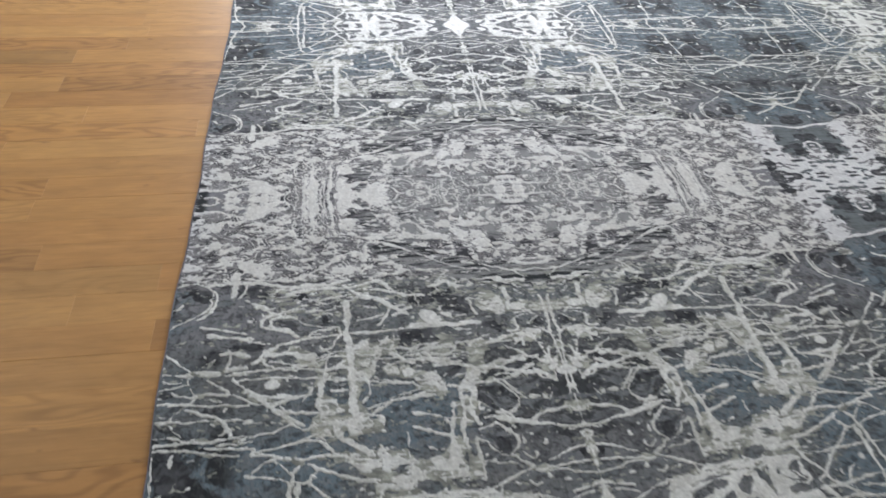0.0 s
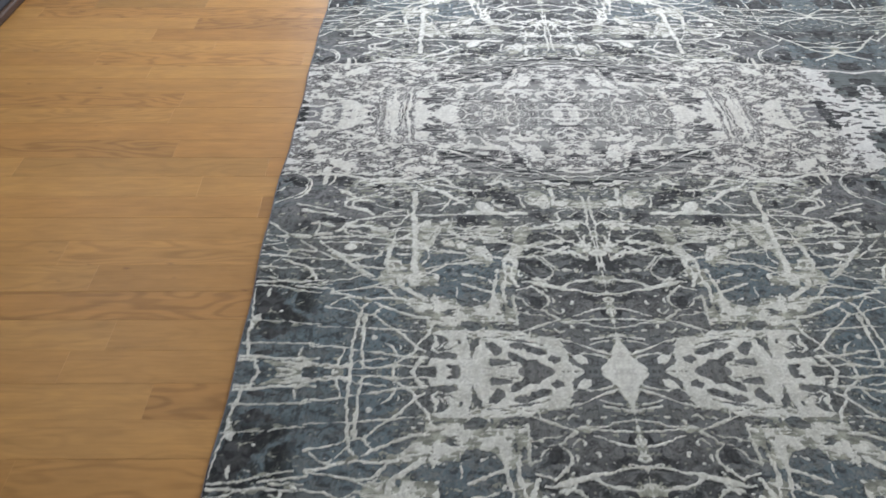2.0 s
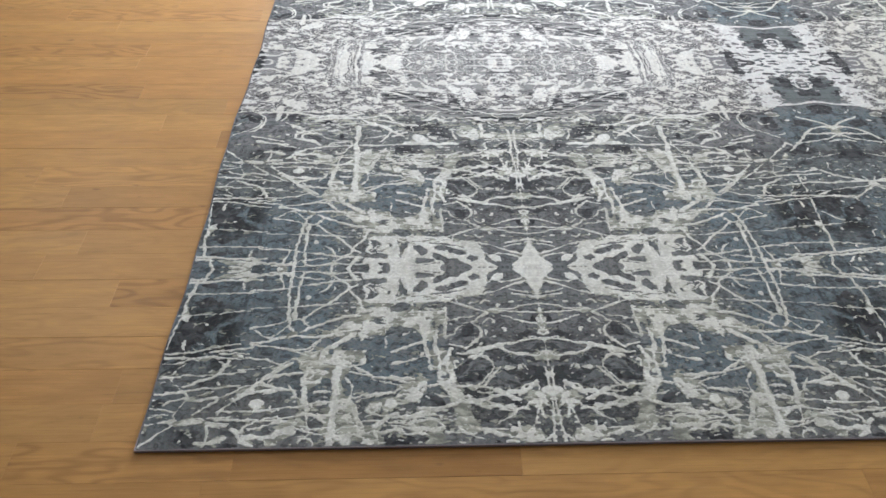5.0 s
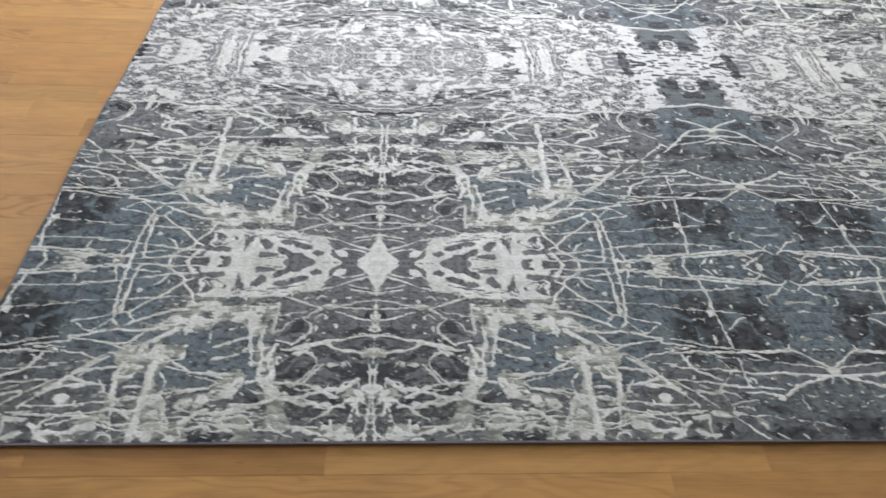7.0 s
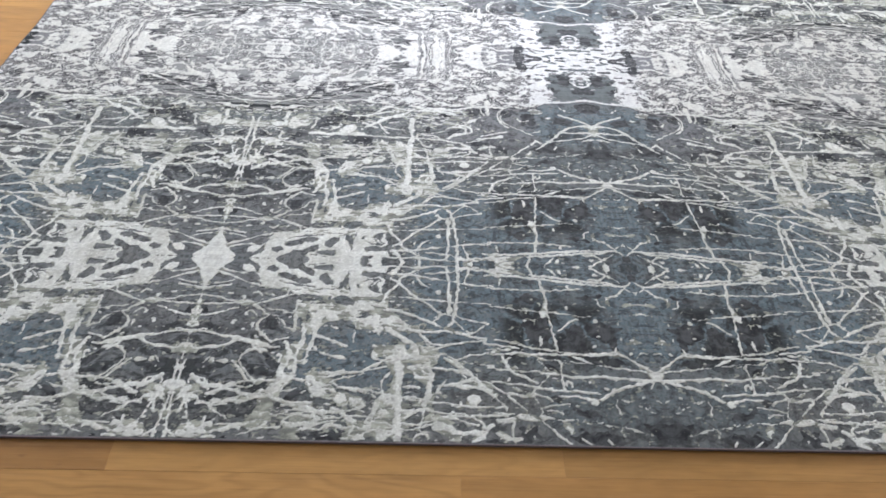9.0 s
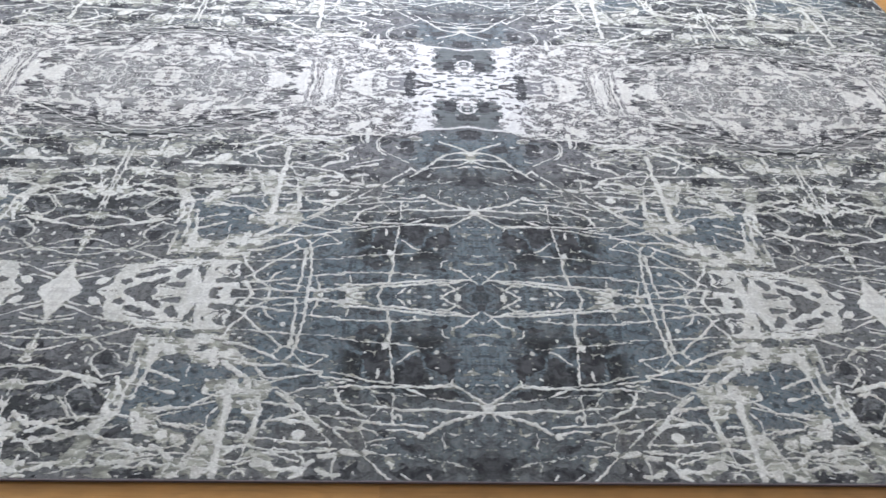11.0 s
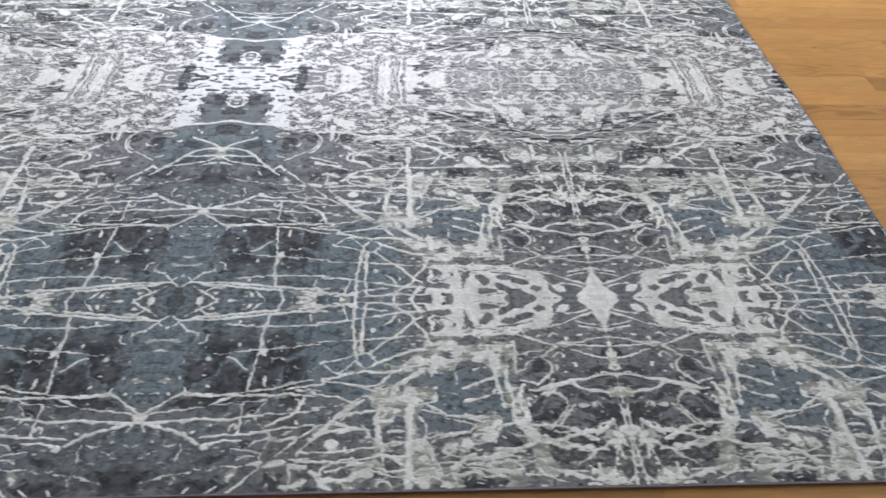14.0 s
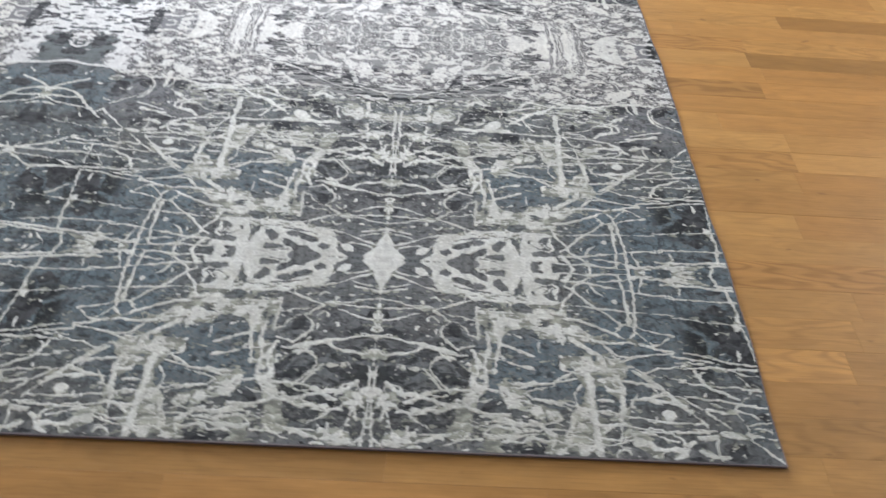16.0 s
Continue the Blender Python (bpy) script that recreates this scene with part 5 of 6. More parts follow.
def cross_of_the_band():
    hole(3.3, 83.7, 8.6, 83.7, 8, 81.6, 11.2, 82, 11.4, 80.5, 7.9, 79.9, 11.4, 78.1, 11.3, 75.5, 9.6, 74.7, 8.7, 71.3, 9.7, 70.5, 12, 69.7, 7.7, 69.3, 3, 70.2, -0.2, 70.7, -1, 78.1, 3.4, 78.1, 3.2, 80.7)
    strand(7.5, -0.4, 69.7, 3.1, 69, 7.8, 68, 12.4, 67.7)
    strand(12.3, -1.2, 83.2, 0.9, 83.5, 3, 83)
    strand(9.0, 1.8, 83.7, 1.7, 82, 3.1, 81.3)
    strand(5.2, 1.3, 81.5, 2.3, 80.5, 2, 79.2)
    strand(8.4, 0.9, 80.5, -0.2, 80.3)
    strand(8.2, 3.3, 79.4, 2.3, 78.6, 1.9, 77.6, 0.1, 76.9)
    strand(5.9, 0.7, 78.8, -0.6, 78.4)
    strand(3.5, 2.5, 75.5, 4, 75.9)
    gap(11.4, 7.3, 85.9, 10, 86.1)
    gap(10.1, 4.3, 86.8, 5.6, 87.2)
    gap(9.8, 0, 86.6, 2.8, 87)
    gap(4.6, 1.3, 89.2, 0.6, 89.6)
    gap(7.3, 7.1, 90.5, 7.9, 90.7)
    gap(8.2, 3.5, 91.6, 4.3, 92)
    gap(8.5, 5.5, 92.3, 6.1, 92.3)
    gap(9.0, 12, 92.4, 13.3, 92.3)
    gap(7.5, 2.1, 92.6, 2.8, 91.9)
    gap(7.5, 8.6, 91.7, 10.5, 91.1)
    gap(5.7, 10.1, 88.3, 12.6, 87.8)
    gap(6.5, 5, 89.6, 5.8, 89.2)
    gap(6.6, 14.1, 88.3, 15.1, 86.7)
    gap(6.5, 15.5, 91.7, 16.2, 90.3)
    gap(5.7, 12.2, 82.8, 14, 83.1)
    gap(3.5, 12.9, 80.7, 14.8, 79.7)
    gap(5.7, 14.3, 77.6, 15.5, 77)
    gap(5.7, 12.7, 74, 13.8, 75.5)
    gap(5.7, 15.7, 73.5, 17.1, 73.9)
    gap(4.9, 16.2, 82.9, 17, 80.7)
    gap(5.7, 16.7, 77.6, 17.9, 76)
    gap(9.0, 17.7, 86.7, 21.3, 86.1)
    gap(9.0, 17.4, 89.7, 20.2, 90)
    gap(7.3, 17.4, 92.4, 19.8, 92.2)
    gap(7.3, 17.5, 89.3, 20, 88.9)
    hole(21.1, 88.9, 26.4, 88.3, 26.9, 96.1, 22.4, 96.6, 20.8, 93)
    strand(6.5, 20.3, 87.8, 24.9, 88.9, 27.4, 87.8, 31.1, 86.1)
    strand(5.9, 22.4, 91.7, 24, 91.1, 25.5, 92.3)


def heart_of_the_medallion():
    strand(5.3, 98.1, 97.5, 97.2, 94.2, 97.4, 90.6, 98.7, 87.7, 100.4, 86.9)
    strand(4.5, 95.3, 93.3, 94.2, 94.8, 92.6, 94.7, 91.9, 93, 93.3, 90.8, 95.2, 90.5, 95.7, 92.1)
    hole(94.7, 91.5, 93, 91.7, 93, 93.3, 94.4, 94.4, 95.1, 93.3)
    gap(2.5, 106.5, 87.1, 100.4, 86.8, 92.7, 86.5, 91.6, 86.8)
    strand(4.0, 90.1, 90.6, 88, 90.8, 86.4, 88.7)
    strand(5.2, 81.2, 88.2, 80.6, 90.7, 82.1, 93, 80.8, 94.3)
    strand(3.0, 77.9, 90, 77, 92.5, 76.2, 94.2)
    strand(5.2, 80.5, 90.7, 77.9, 92.1, 76.4, 90)
    strand(4.2, 85.1, 91.4, 84, 89.8, 85.6, 87.5)
    web(89.1, 83.3, 85.5, 82.3, 80.9, 82.3, 77.1, 80.9, 76, 77.9, 81.3, 74.1, 84.8, 72.3, 88.7, 72.6, 89.2, 75.4, 89.3, 79.6)
    hole(90.3, 84.8, 89.2, 84, 89.6, 80.4, 89.6, 77.5, 89.5, 73.3, 93, 73.3, 92.5, 77, 91.1, 80.5)
    hole(85, 78.6, 83.3, 79.2, 83.1, 78.1, 84.4, 77.1)
    hole(80.8, 79.7, 79.7, 79.3, 77.2, 77.3, 78.4, 76.7, 80.2, 77.5)
    hole(86.9, 69.6, 85.6, 69.9, 85.8, 68, 86.9, 67.9)
    gap(5.3, 70.6, 92.9, 68.8, 95, 67.8, 94.3, 69.9, 92.4, 69, 91.1, 66.9, 92.2, 65.5, 90.1)
    web(66.3, 93.4, 63.5, 95.7, 61, 96.4, 58.6, 93.7, 59, 91.3, 62.3, 88.3, 64.3, 87.3, 65.2, 89.3)
    gap(8.5, 79.7, 84.2, 76.5, 84.5)
    gap(9.9, 74.2, 85.2, 70.9, 85.4, 67.9, 84.8)
    gap(5.6, 76.5, 82.7, 73.8, 82.9)
    hole(72, 79.8, 70.2, 81.2, 68.5, 80, 69, 78.5, 71.2, 77.6, 72.2, 78.4)
    strand(4.7, 72.5, 80.6, 69.9, 81.9, 67.5, 79.9, 68.8, 77.8, 72.1, 77.3)
    strand(3.5, 76.1, 79, 74.2, 80.4, 73.2, 78.5)
    strand(5.6, 80.7, 74.4, 76.9, 75.2, 72.7, 75.6, 68.3, 76.3, 62.6, 77.3)
    gap(6.3, 77.2, 74.3, 70.7, 75.3, 64.1, 76.2)
    gap(9.9, 81.3, 72.4, 77.6, 73.1, 74.5, 73.2)
    gap(6.5, 72.4, 69, 69.1, 69.7, 67.1, 69.6)
    strand(4.0, 94.2, 80, 94.9, 82.4, 96.5, 83.8, 97.2, 82.6)
    strand(4.0, 97.3, 84.6, 96.3, 83.4, 95, 83.3, 94.7, 79.9)
    strand(5.3, 99.5, 80.4, 98.7, 82.5, 98.7, 80.2)
    strand(3.5, 90.3, 80.2, 95, 79.3, 100, 79.2, 103.5, 79.3)
    strand(6.0, 95.3, 73.7, 97, 76.9, 99.2, 77.8)
    strand(4.7, 97, 77, 95.9, 74.5, 95.5, 73.1)
    gap(3.3, 95, 72.2, 98.3, 71.8, 101.4, 71.7)
    strand(4.5, 96, 73, 91.6, 72.8, 88.7, 72.6)


def dark_wings():
    ink(96.8, 18.8, 95.8, 17.8, 94.9, 18.3, 93.9, 20.3, 91.5, 21.1, 92.2, 21.6, 94.6, 21.1, 96.3, 19.8)
    ink(97.7, 14.5, 96.8, 14, 97, 15.8, 97.6, 16.1)
    ink(91.3, 11, 90.4, 10.3, 89.9, 11.9, 90.8, 12.2)
    ink(95.1, 12.7, 92.6, 13, 95, 13.3)
    ink(84.4, 18.9, 83.3, 17.2, 81.7, 17.7, 80.8, 19.5, 82, 20.4, 83.6, 19.9)
    ink(88, 14.3, 86.4, 14.1, 85.5, 15.4, 87.5, 15.1)


def dark_scallops():
    ink(98.3, 26.7, 95.7, 25.8, 93.3, 26.1, 93.7, 26.8, 95.2, 26.7, 96.2, 27.6, 97.6, 27.4)
    ink(89.1, 26.1, 88, 25.4, 86.9, 26.4, 87.9, 27.1, 89.1, 26.6)
    ink(84.9, 31, 82.3, 30.5, 78.8, 30.8, 79.6, 31.5, 82.2, 31.7, 84.5, 31.6)
    ink(97.1, 33, 96.3, 31.9, 95.7, 32.3, 96.1, 33.6)
    ink(93.7, 32.1, 92.7, 32.6, 91.5, 33.7, 90.5, 32.4, 90.9, 32, 92.4, 33.3)
    ink(92.8, 42.5, 91.4, 42, 89.3, 41.6, 90.6, 43.2, 92.4, 42.9)
    ink(88, 40.4, 86.2, 39.7, 84.3, 40.3, 81.8, 40.2, 82.9, 40.9, 85, 41.3, 87.6, 40.8)
    ink(96.5, 28.8, 94.3, 28.4, 91.5, 29.7, 93.3, 30.2, 95.6, 29.7)
    ink(82, 27.6, 79.7, 27.9, 78.9, 29, 80.4, 29.7, 82, 29)
    ink(73.8, 42.7, 71.2, 42.5, 71.9, 43.4, 73.4, 43.2)


def dark_clouds():
    ink(-0.8, 1.5, 0, 0.8, 0.8, 2, 1.3, 3.9, 0.3, 4.3, -0.7, 3.5)
    ink(7.7, 17.3, 9.6, 15.9, 10.9, 16.8, 13, 16.4, 13.2, 18.4, 12.6, 20.4, 11, 21, 8.9, 21.6, 7.9, 20.7)
    ink(14.5, 21.3, 16.3, 20.2, 18.4, 20.1, 19.6, 21.5, 18.8, 23.9, 14.7, 24.2, 13.9, 22.8)
    ink(21.7, 14.4, 23.6, 14.8, 25.7, 15.7, 27.5, 14, 27.7, 17.6, 26.4, 18.6, 25.5, 20.7, 25.8, 23.5, 22.1, 23.8, 21.3, 19.9, 21.8, 16.9)
    ink(5.4, 17.4, 6.7, 17.8, 6.3, 18.8)
    ink(14.2, 16.9, 16.3, 17.2, 17.2, 18.7, 15.1, 19.3)
    ink(22.6, 5.1, 26.2, 4.6, 28.8, 5, 26.1, 5.7)
    ink(22.9, 9.5, 26, 8.8, 28.1, 9.4, 28.5, 11, 25, 11.5)
    ink(8.4, 8.2, 12.4, 9.1, 16.3, 9.7, 12.8, 10.4, 8.9, 9.6)


def dark_roots():
    ink(20.2, 35.5, 22.2, 34.3, 24.9, 34.4, 22.9, 35.8, 21.3, 36.7)
    ink(23.6, 27.2, 22.4, 27.9, 20.7, 29.4, 23.1, 29.5)
    ink(6.7, 26.5, 7.9, 25.7, 10.3, 26.8, 7.5, 27.6, 5.5, 27.5)
    ink(27.4, 31.9, 29.8, 31.3, 30.9, 31.9, 28.1, 32.3)
    ink(9.7, 43.3, 13, 42.8, 15.6, 43.8, 17.5, 42.5, 19, 44, 17.1, 46, 12, 46.3, 10.2, 45.2)
    ink(1.9, 41.7, 4.4, 40.8, 3, 42.5)
    ink(1.1, 45.6, 2.8, 44.8, 3.3, 46.3, 1.2, 46.8)
    ink(13.3, 39.2, 16.4, 38.4, 19.4, 37.6, 16.7, 39)
    ink(26.8, 42.1, 29.8, 42.3, 30.3, 45, 28.1, 45.9, 26.7, 44.4)


def dark_throat():
    ink(3.2, 67.2, -2.1, 67.7, -4, 65, 1.1, 62.6, 4.1, 63.2)
    ink(5.4, 58.4, 11, 60.8, 12.3, 56.3, 8.9, 56)
    ink(16.8, 61.4, 20.8, 61.3, 21.3, 55.3, 17.9, 55)
    ink(30.7, 62.7, 35.4, 62.7, 38.8, 61.1, 35.2, 59.8, 31.8, 60)
    ink(3.7, 82.8, 7, 83.1, 8, 78.1, 5, 77.6, 3.5, 79.1)
    ink(-0.4, 75.5, 2.5, 76, 3.3, 73.5, 0.6, 72.5)
    ink(8.4, 76.5, 10.5, 76, 11, 72.5, 8.9, 73.5)
    ink(17.2, 97.5, 20.3, 97.5, 20.6, 86.1, 17.6, 86.1)


def dark_brow():
    ink(3.3, 44.3, 0.2, 46.3, -3.2, 44.9, -2.8, 41.5, 1.4, 40.4, 4.2, 41.8)
    ink(6.7, 23.4, 8.7, 23.9, 9.4, 17.3, 7, 17.8)
    ink(13.8, 24.3, 18.8, 24.3, 18.3, 18.6, 14.3, 17, 13.3, 21)
    ink(6, 28.4, 9.6, 28.7, 13.2, 26.8, 9.2, 25.7)
    ink(12.9, 47.5, 17.9, 46.2, 20, 43.9, 15.7, 43.9)


def dark_crown():
    ink(88.5, 59.9, 91.6, 60.9, 95.8, 59.6, 92.6, 58.4, 88.2, 58.2)
    ink(94.6, 60, 89.3, 61.2, 85.3, 61.1, 86.6, 59.7, 93.4, 58.9)
    ink(80.7, 55.3, 76.8, 58.6, 72.3, 59.8, 67.9, 58.9, 67.3, 56.1, 69.7, 53.4, 72.7, 54.9, 76.5, 52.4, 80.8, 51.2, 81.4, 52.6)
    ink(89.1, 47.7, 84.4, 48.8, 82.9, 47.4, 87.2, 45.7, 88.9, 46.4)
    ink(95.7, 39.4, 92.7, 40.5, 92.8, 38.1, 95.2, 37.6)
    ink(72.5, 46.3, 68.3, 47.1, 69, 44.8, 72.5, 44.7)
    ink(93.8, 48.4, 97.2, 48.6, 97.2, 46.4, 93.9, 46.4)
    ink(96.1, 48.4, 94.8, 47.7, 94.6, 46.7, 96.9, 46.8)
    ink(91.1, 37.4, 88.5, 37, 89.7, 35.9, 91.8, 36.3)


def dark_bark():
    ink(70.7, 58.3, 68.1, 56.8, 67, 55.4, 69.7, 53.4, 72, 54.2)
    ink(71.8, 46.9, 68.5, 47.7, 64.2, 47.2, 64.6, 44, 61.7, 43.2, 66.7, 43.1, 70.7, 44.3)
    ink(50, 54, 48.2, 51.8, 48.3, 50.4, 49.9, 51.5)
    ink(38.8, 61.4, 35.1, 62.4, 33.1, 59.7, 36.9, 58.4, 39.8, 59.2)
    ink(43.5, 51.3, 40.8, 53.2, 38.9, 52.8, 41.7, 50.2, 44.3, 48.9)
    ink(47.2, 59.5, 43, 59.4, 40.6, 58.6, 43.7, 57.6)
    ink(37.8, 46.3, 33.6, 47.4, 31, 46.3, 34.7, 45.1)
    ink(27.7, 61.7, 23.7, 63.1, 22.3, 61.5, 27, 58.7)
    ink(77, 37.9, 74.4, 37.1, 73.6, 35.3, 76.5, 35.2)
    ink(70.6, 94.5, 68, 95.6, 67.9, 92.7, 67.2, 91.4, 69.1, 90.8, 71, 91.7)
    ink(79.8, 84, 77.9, 85.1, 76.5, 84.5, 78.3, 83.8)
    ink(73.8, 84.8, 70.6, 86.1, 67.9, 84.8, 70.8, 84.1)
    ink(81.1, 73, 77.4, 73.5, 75.1, 72.9, 77.8, 72.3)


def diamond():
    kite(42, 84, 99, 0.4)
    kite(14, 18, 95.4, 0.4)
    bead(9, 11, 95.4, 0.4)


def stem_of_the_crown():
    strand(2.6, 99, 9, 99, 17)
    strand(2.6, 99, 21, 99, 30)
    bead(4, 9, 99, 25)
    bead(4, 10, 99, 36)


for draw in (wings_of_the_diamond, eye_beside_the_diamond, bow_under_the_diamond, trunk_and_foot, rings_of_the_eye, blocks_and_stems, heart_of_the_ellipse, star_and_cobweb, cobweb_under_the_cross, striped_panel, rings_of_the_medallion, crown_over_the_trunk, limbs_over_the_blocks, cross_of_the_band, heart_of_the_medallion, dark_wings, dark_scallops, dark_clouds, dark_roots, dark_throat, dark_brow, dark_crown, dark_bark, diamond, stem_of_the_crown):
    draw()


def flecks(s, v, share, across, along, seed, gain=5.0, rough=0.68):
    """Random pale flecks that cover that share of the ground: over 0.5 is inside."""
    ws, wv = s + 0.016 * (wave(s, v, 40, 55, 2, seed + 3) - 0.5), v + 0.010 * (wave(s, v, 45, 50, 2, seed + 7) - 0.5)
    n = wave(ws, wv, across, along, 4, seed, rough)
    level = np.quantile(n, 1 - share) if np.ndim(share) == 0 else np.interp(1 - share, np.linspace(0, 1, 41), np.quantile(n, np.linspace(0, 1, 41)))
    return 0.5 + (n - level) * gain


def crowding(inside, reach):
    """The share of pale pile within that reach of each place."""
    rows, cols = inside.shape
    n = max(int(round(reach / A * (cols - 1))), 1)
    total = np.cumsum(np.cumsum(np.pad(inside.astype(float), n, mode="reflect"), axis=0), axis=1)
    total = np.pad(total, ((1, 0), (1, 0)))
    k = 2 * n + 1
    return (total[k:, k:] - total[:-k, k:] - total[k:, :-k] + total[:-k, :-k])[:rows, :cols] / (k * k)


def curls(s, v, across, along, turns, seed):
    """Thin curling threads, like the lines of equal height on a map: over 0.5 is inside."""
    n = wave(s + 0.03 * (wave(s, v, 16, 22, 2, seed + 5) - 0.5), v, across, along, 2, seed, 0.4)
    return 0.5 + 1.1 * (np.abs((n * turns) % 1.0 - 0.5) - 0.36)


def pile_of_cell(s, v, grey):
    """The raised pale pile of one cell: drawn figures, flecked band and medallion; over 0.5 is raised. grey: the lower, duller pile that borders it."""
    ws = s + 0.022 * (wave(s, v, 30, 36, 3, 41) - 0.5)
    wv = v + 0.018 * (wave(s, v, 30, 36, 3, 47) - 0.5)

    def box(left, right, low, high, soft=0.012):
        return ramp(ws, left - soft, left + soft) * (1 - ramp(ws, right - soft, right + soft)) * ramp(wv, low - soft, low + soft) * (1 - ramp(wv, high - soft, high + soft))

    # the strands wriggle, and their edges step from weft to weft
    k = 40 if grey else 0
    bent_s = s + 0.0075 * (wave(s, v, 85, 110, 2, 71) - 0.5)
    bent_v = v + 0.0065 * (wave(s, v, 90, 110, 2, 73) - 0.5)
    lines, webs, bare = drawn_depth(s, v)
    rows, cols = s.shape
    jj, ii = np.clip(np.rint(bent_v / B * (rows - 1)), 0, rows - 1).astype(int), np.clip(np.rint(bent_s / A * (cols - 1)), 0, cols - 1).astype(int)
    lines, webs, bare = lines[jj, ii], webs[jj, ii], bare[jj, ii]
    ragged = 0.0022 * (wave(s, v, 75, 170, 2, 61) - 0.5) + 0.0012 * (wave(s, v, 170, 330, 1, 67) - 0.5)
    # strands run fuller in the middle of the figures than towards the band
    lines = lines - 0.0004 + 0.0005 * ramp(s, 0.44, 0.54) * (1 - ramp(v, 0.24, 0.34))
    lines = lines + 0.0022 * (wave(s, v, 26, 34, 2, 101) - 0.5)
    # webs are dull pile with brighter strokes over it
    stroke = flecks(s + 0.3 * v, v, 0.54, 36, 64, 33)
    pale = np.maximum(lines, webs if grey else np.minimum(webs, 0.02 * (stroke - 0.5)))
    crowded = crowding(pale > 0, 0.016)
    edge = 0.640 + 0.04 * (1 - ramp(ws, 0.12, 0.17))
    band = ramp(wv - edge, -0.003, 0.004)
    # share of pale flecks, figure by figure
    share = 0.02 + 0.0 * s
    for left, right, low, high, soft, part_of in (
            (0.35, 1.1, 0.53, 0.66, 0.03, 0.14), (0.56, 0.80, -1, 0.24, 0.03, 0.03), (0.40, 0.80, 0.36, 0.47, 0.03, 0.04),
            (0.76, 1.1, 0.40, 0.56, 0.02, 0.04), (-1, 0.45, -1, 0.26, 0.02, 0.008), (-1, 0.30, 0.42, 0.64, 0.03, 0.008)):
        m = box(left, right, low, high, soft)
        share = share * (1 - m) + part_of * m
    share = share * 2.0 + 0.015 if grey else share
    loose = flecks(s, v, share, 60, 150, 3 + k)
    panel = 0.42 + 0.0 * s
    for left, right, low, high, part_of in (
            (0.105, 0.178, 0.66, 1.1, 0.90), (0.315, 0.36, 0.84, 1.1, 0.84), (0.525, 0.58, 0.80, 1.1, 0.80), (0.19, 0.315, 0.87, 1.1, 0.22),
            (0.172, 0.204, 0.855, 1.1, 0.06), (-1, 0.106, 0.5, 0.85, 0.03), (-1, 0.13, 0.842, 1.1, 0.95),
            (0.575, 1.1, 0.62, 1.1, 0.40), (0.66, 1.1, 0.785, 0.866, 0.50), (0.68, 0.93, 0.868, 1.1, 0.13), (0.595, 0.665, 0.885, 1.1, 0.9)):
        m = box(left, right, low, high)
        panel = panel * (1 - m) + part_of * m
    dx, dy = (A - ws) / 0.477, (B - wv) / 0.335
    r = np.hypot(dx, dy)
    rim = ramp(r, 0.80, 0.84) * (1 - ramp(r, 0.99, 1.03)) * ramp(ws, 0.57, 0.60)
    panel = panel * (1 - rim) + 0.30 * rim
    thin = ramp(s, 0.86, 0.864) * (np.abs(v - 0.866) < 0.003)
    panel = panel * (1 - thin)
    panel = np.minimum(panel * 0.6 + 0.24, 0.95) * (panel > 0) if grey else panel
    speckled = flecks(s, v, panel, 46, 78, 13 + 2 * k, 5.0, 0.55)
    ribbed = flecks(s, v, 0.6 if grey else 0.52, 120, 18, 21 + k)
    stripe = box(0.415, 0.525, 0.78, 1.1)
    swept = flecks(s, v, panel, 18, 120, 27 + k)
    speckled = speckled * (1 - stripe) + ribbed * stripe
    speckled = speckled * (1 - rim) + swept * rim
    curly = curls(s, v, 26, 44, 9.0, 51 + k)
    speckled = np.maximum(np.where(panel < 0.75, speckled - 0.10, speckled), np.where((panel > 0.1) & (rim < 0.5), curly, 0.0))
    inside = np.maximum(band, (1 - ramp(r, 1.0, 1.04)) * ramp(ws, 0.57, 0.60))
    # flecks stay out of the drawn gaps; dull pile fills the ground where strands crowd together
    loose = np.where(inside > 0.5, speckled, loose) - 0.5
    bare = bare + 0.034 * (wave(s, v, 32, 110, 3, 95) - 0.5)
    loose = np.minimum(loose * 0.02, -bare)
    if grey:
        dull = np.minimum(0.05 * (crowded - 0.58 + 0.55 * (wave(s, v, 45, 60, 3, 91) - 0.5)), -bare - 0.001)
        return 0.5 + 100 * np.maximum(np.maximum(pale + ragged - 0.0003, dull), loose)
    return 0.5 + 100 * np.maximum(pale + ragged, loose)


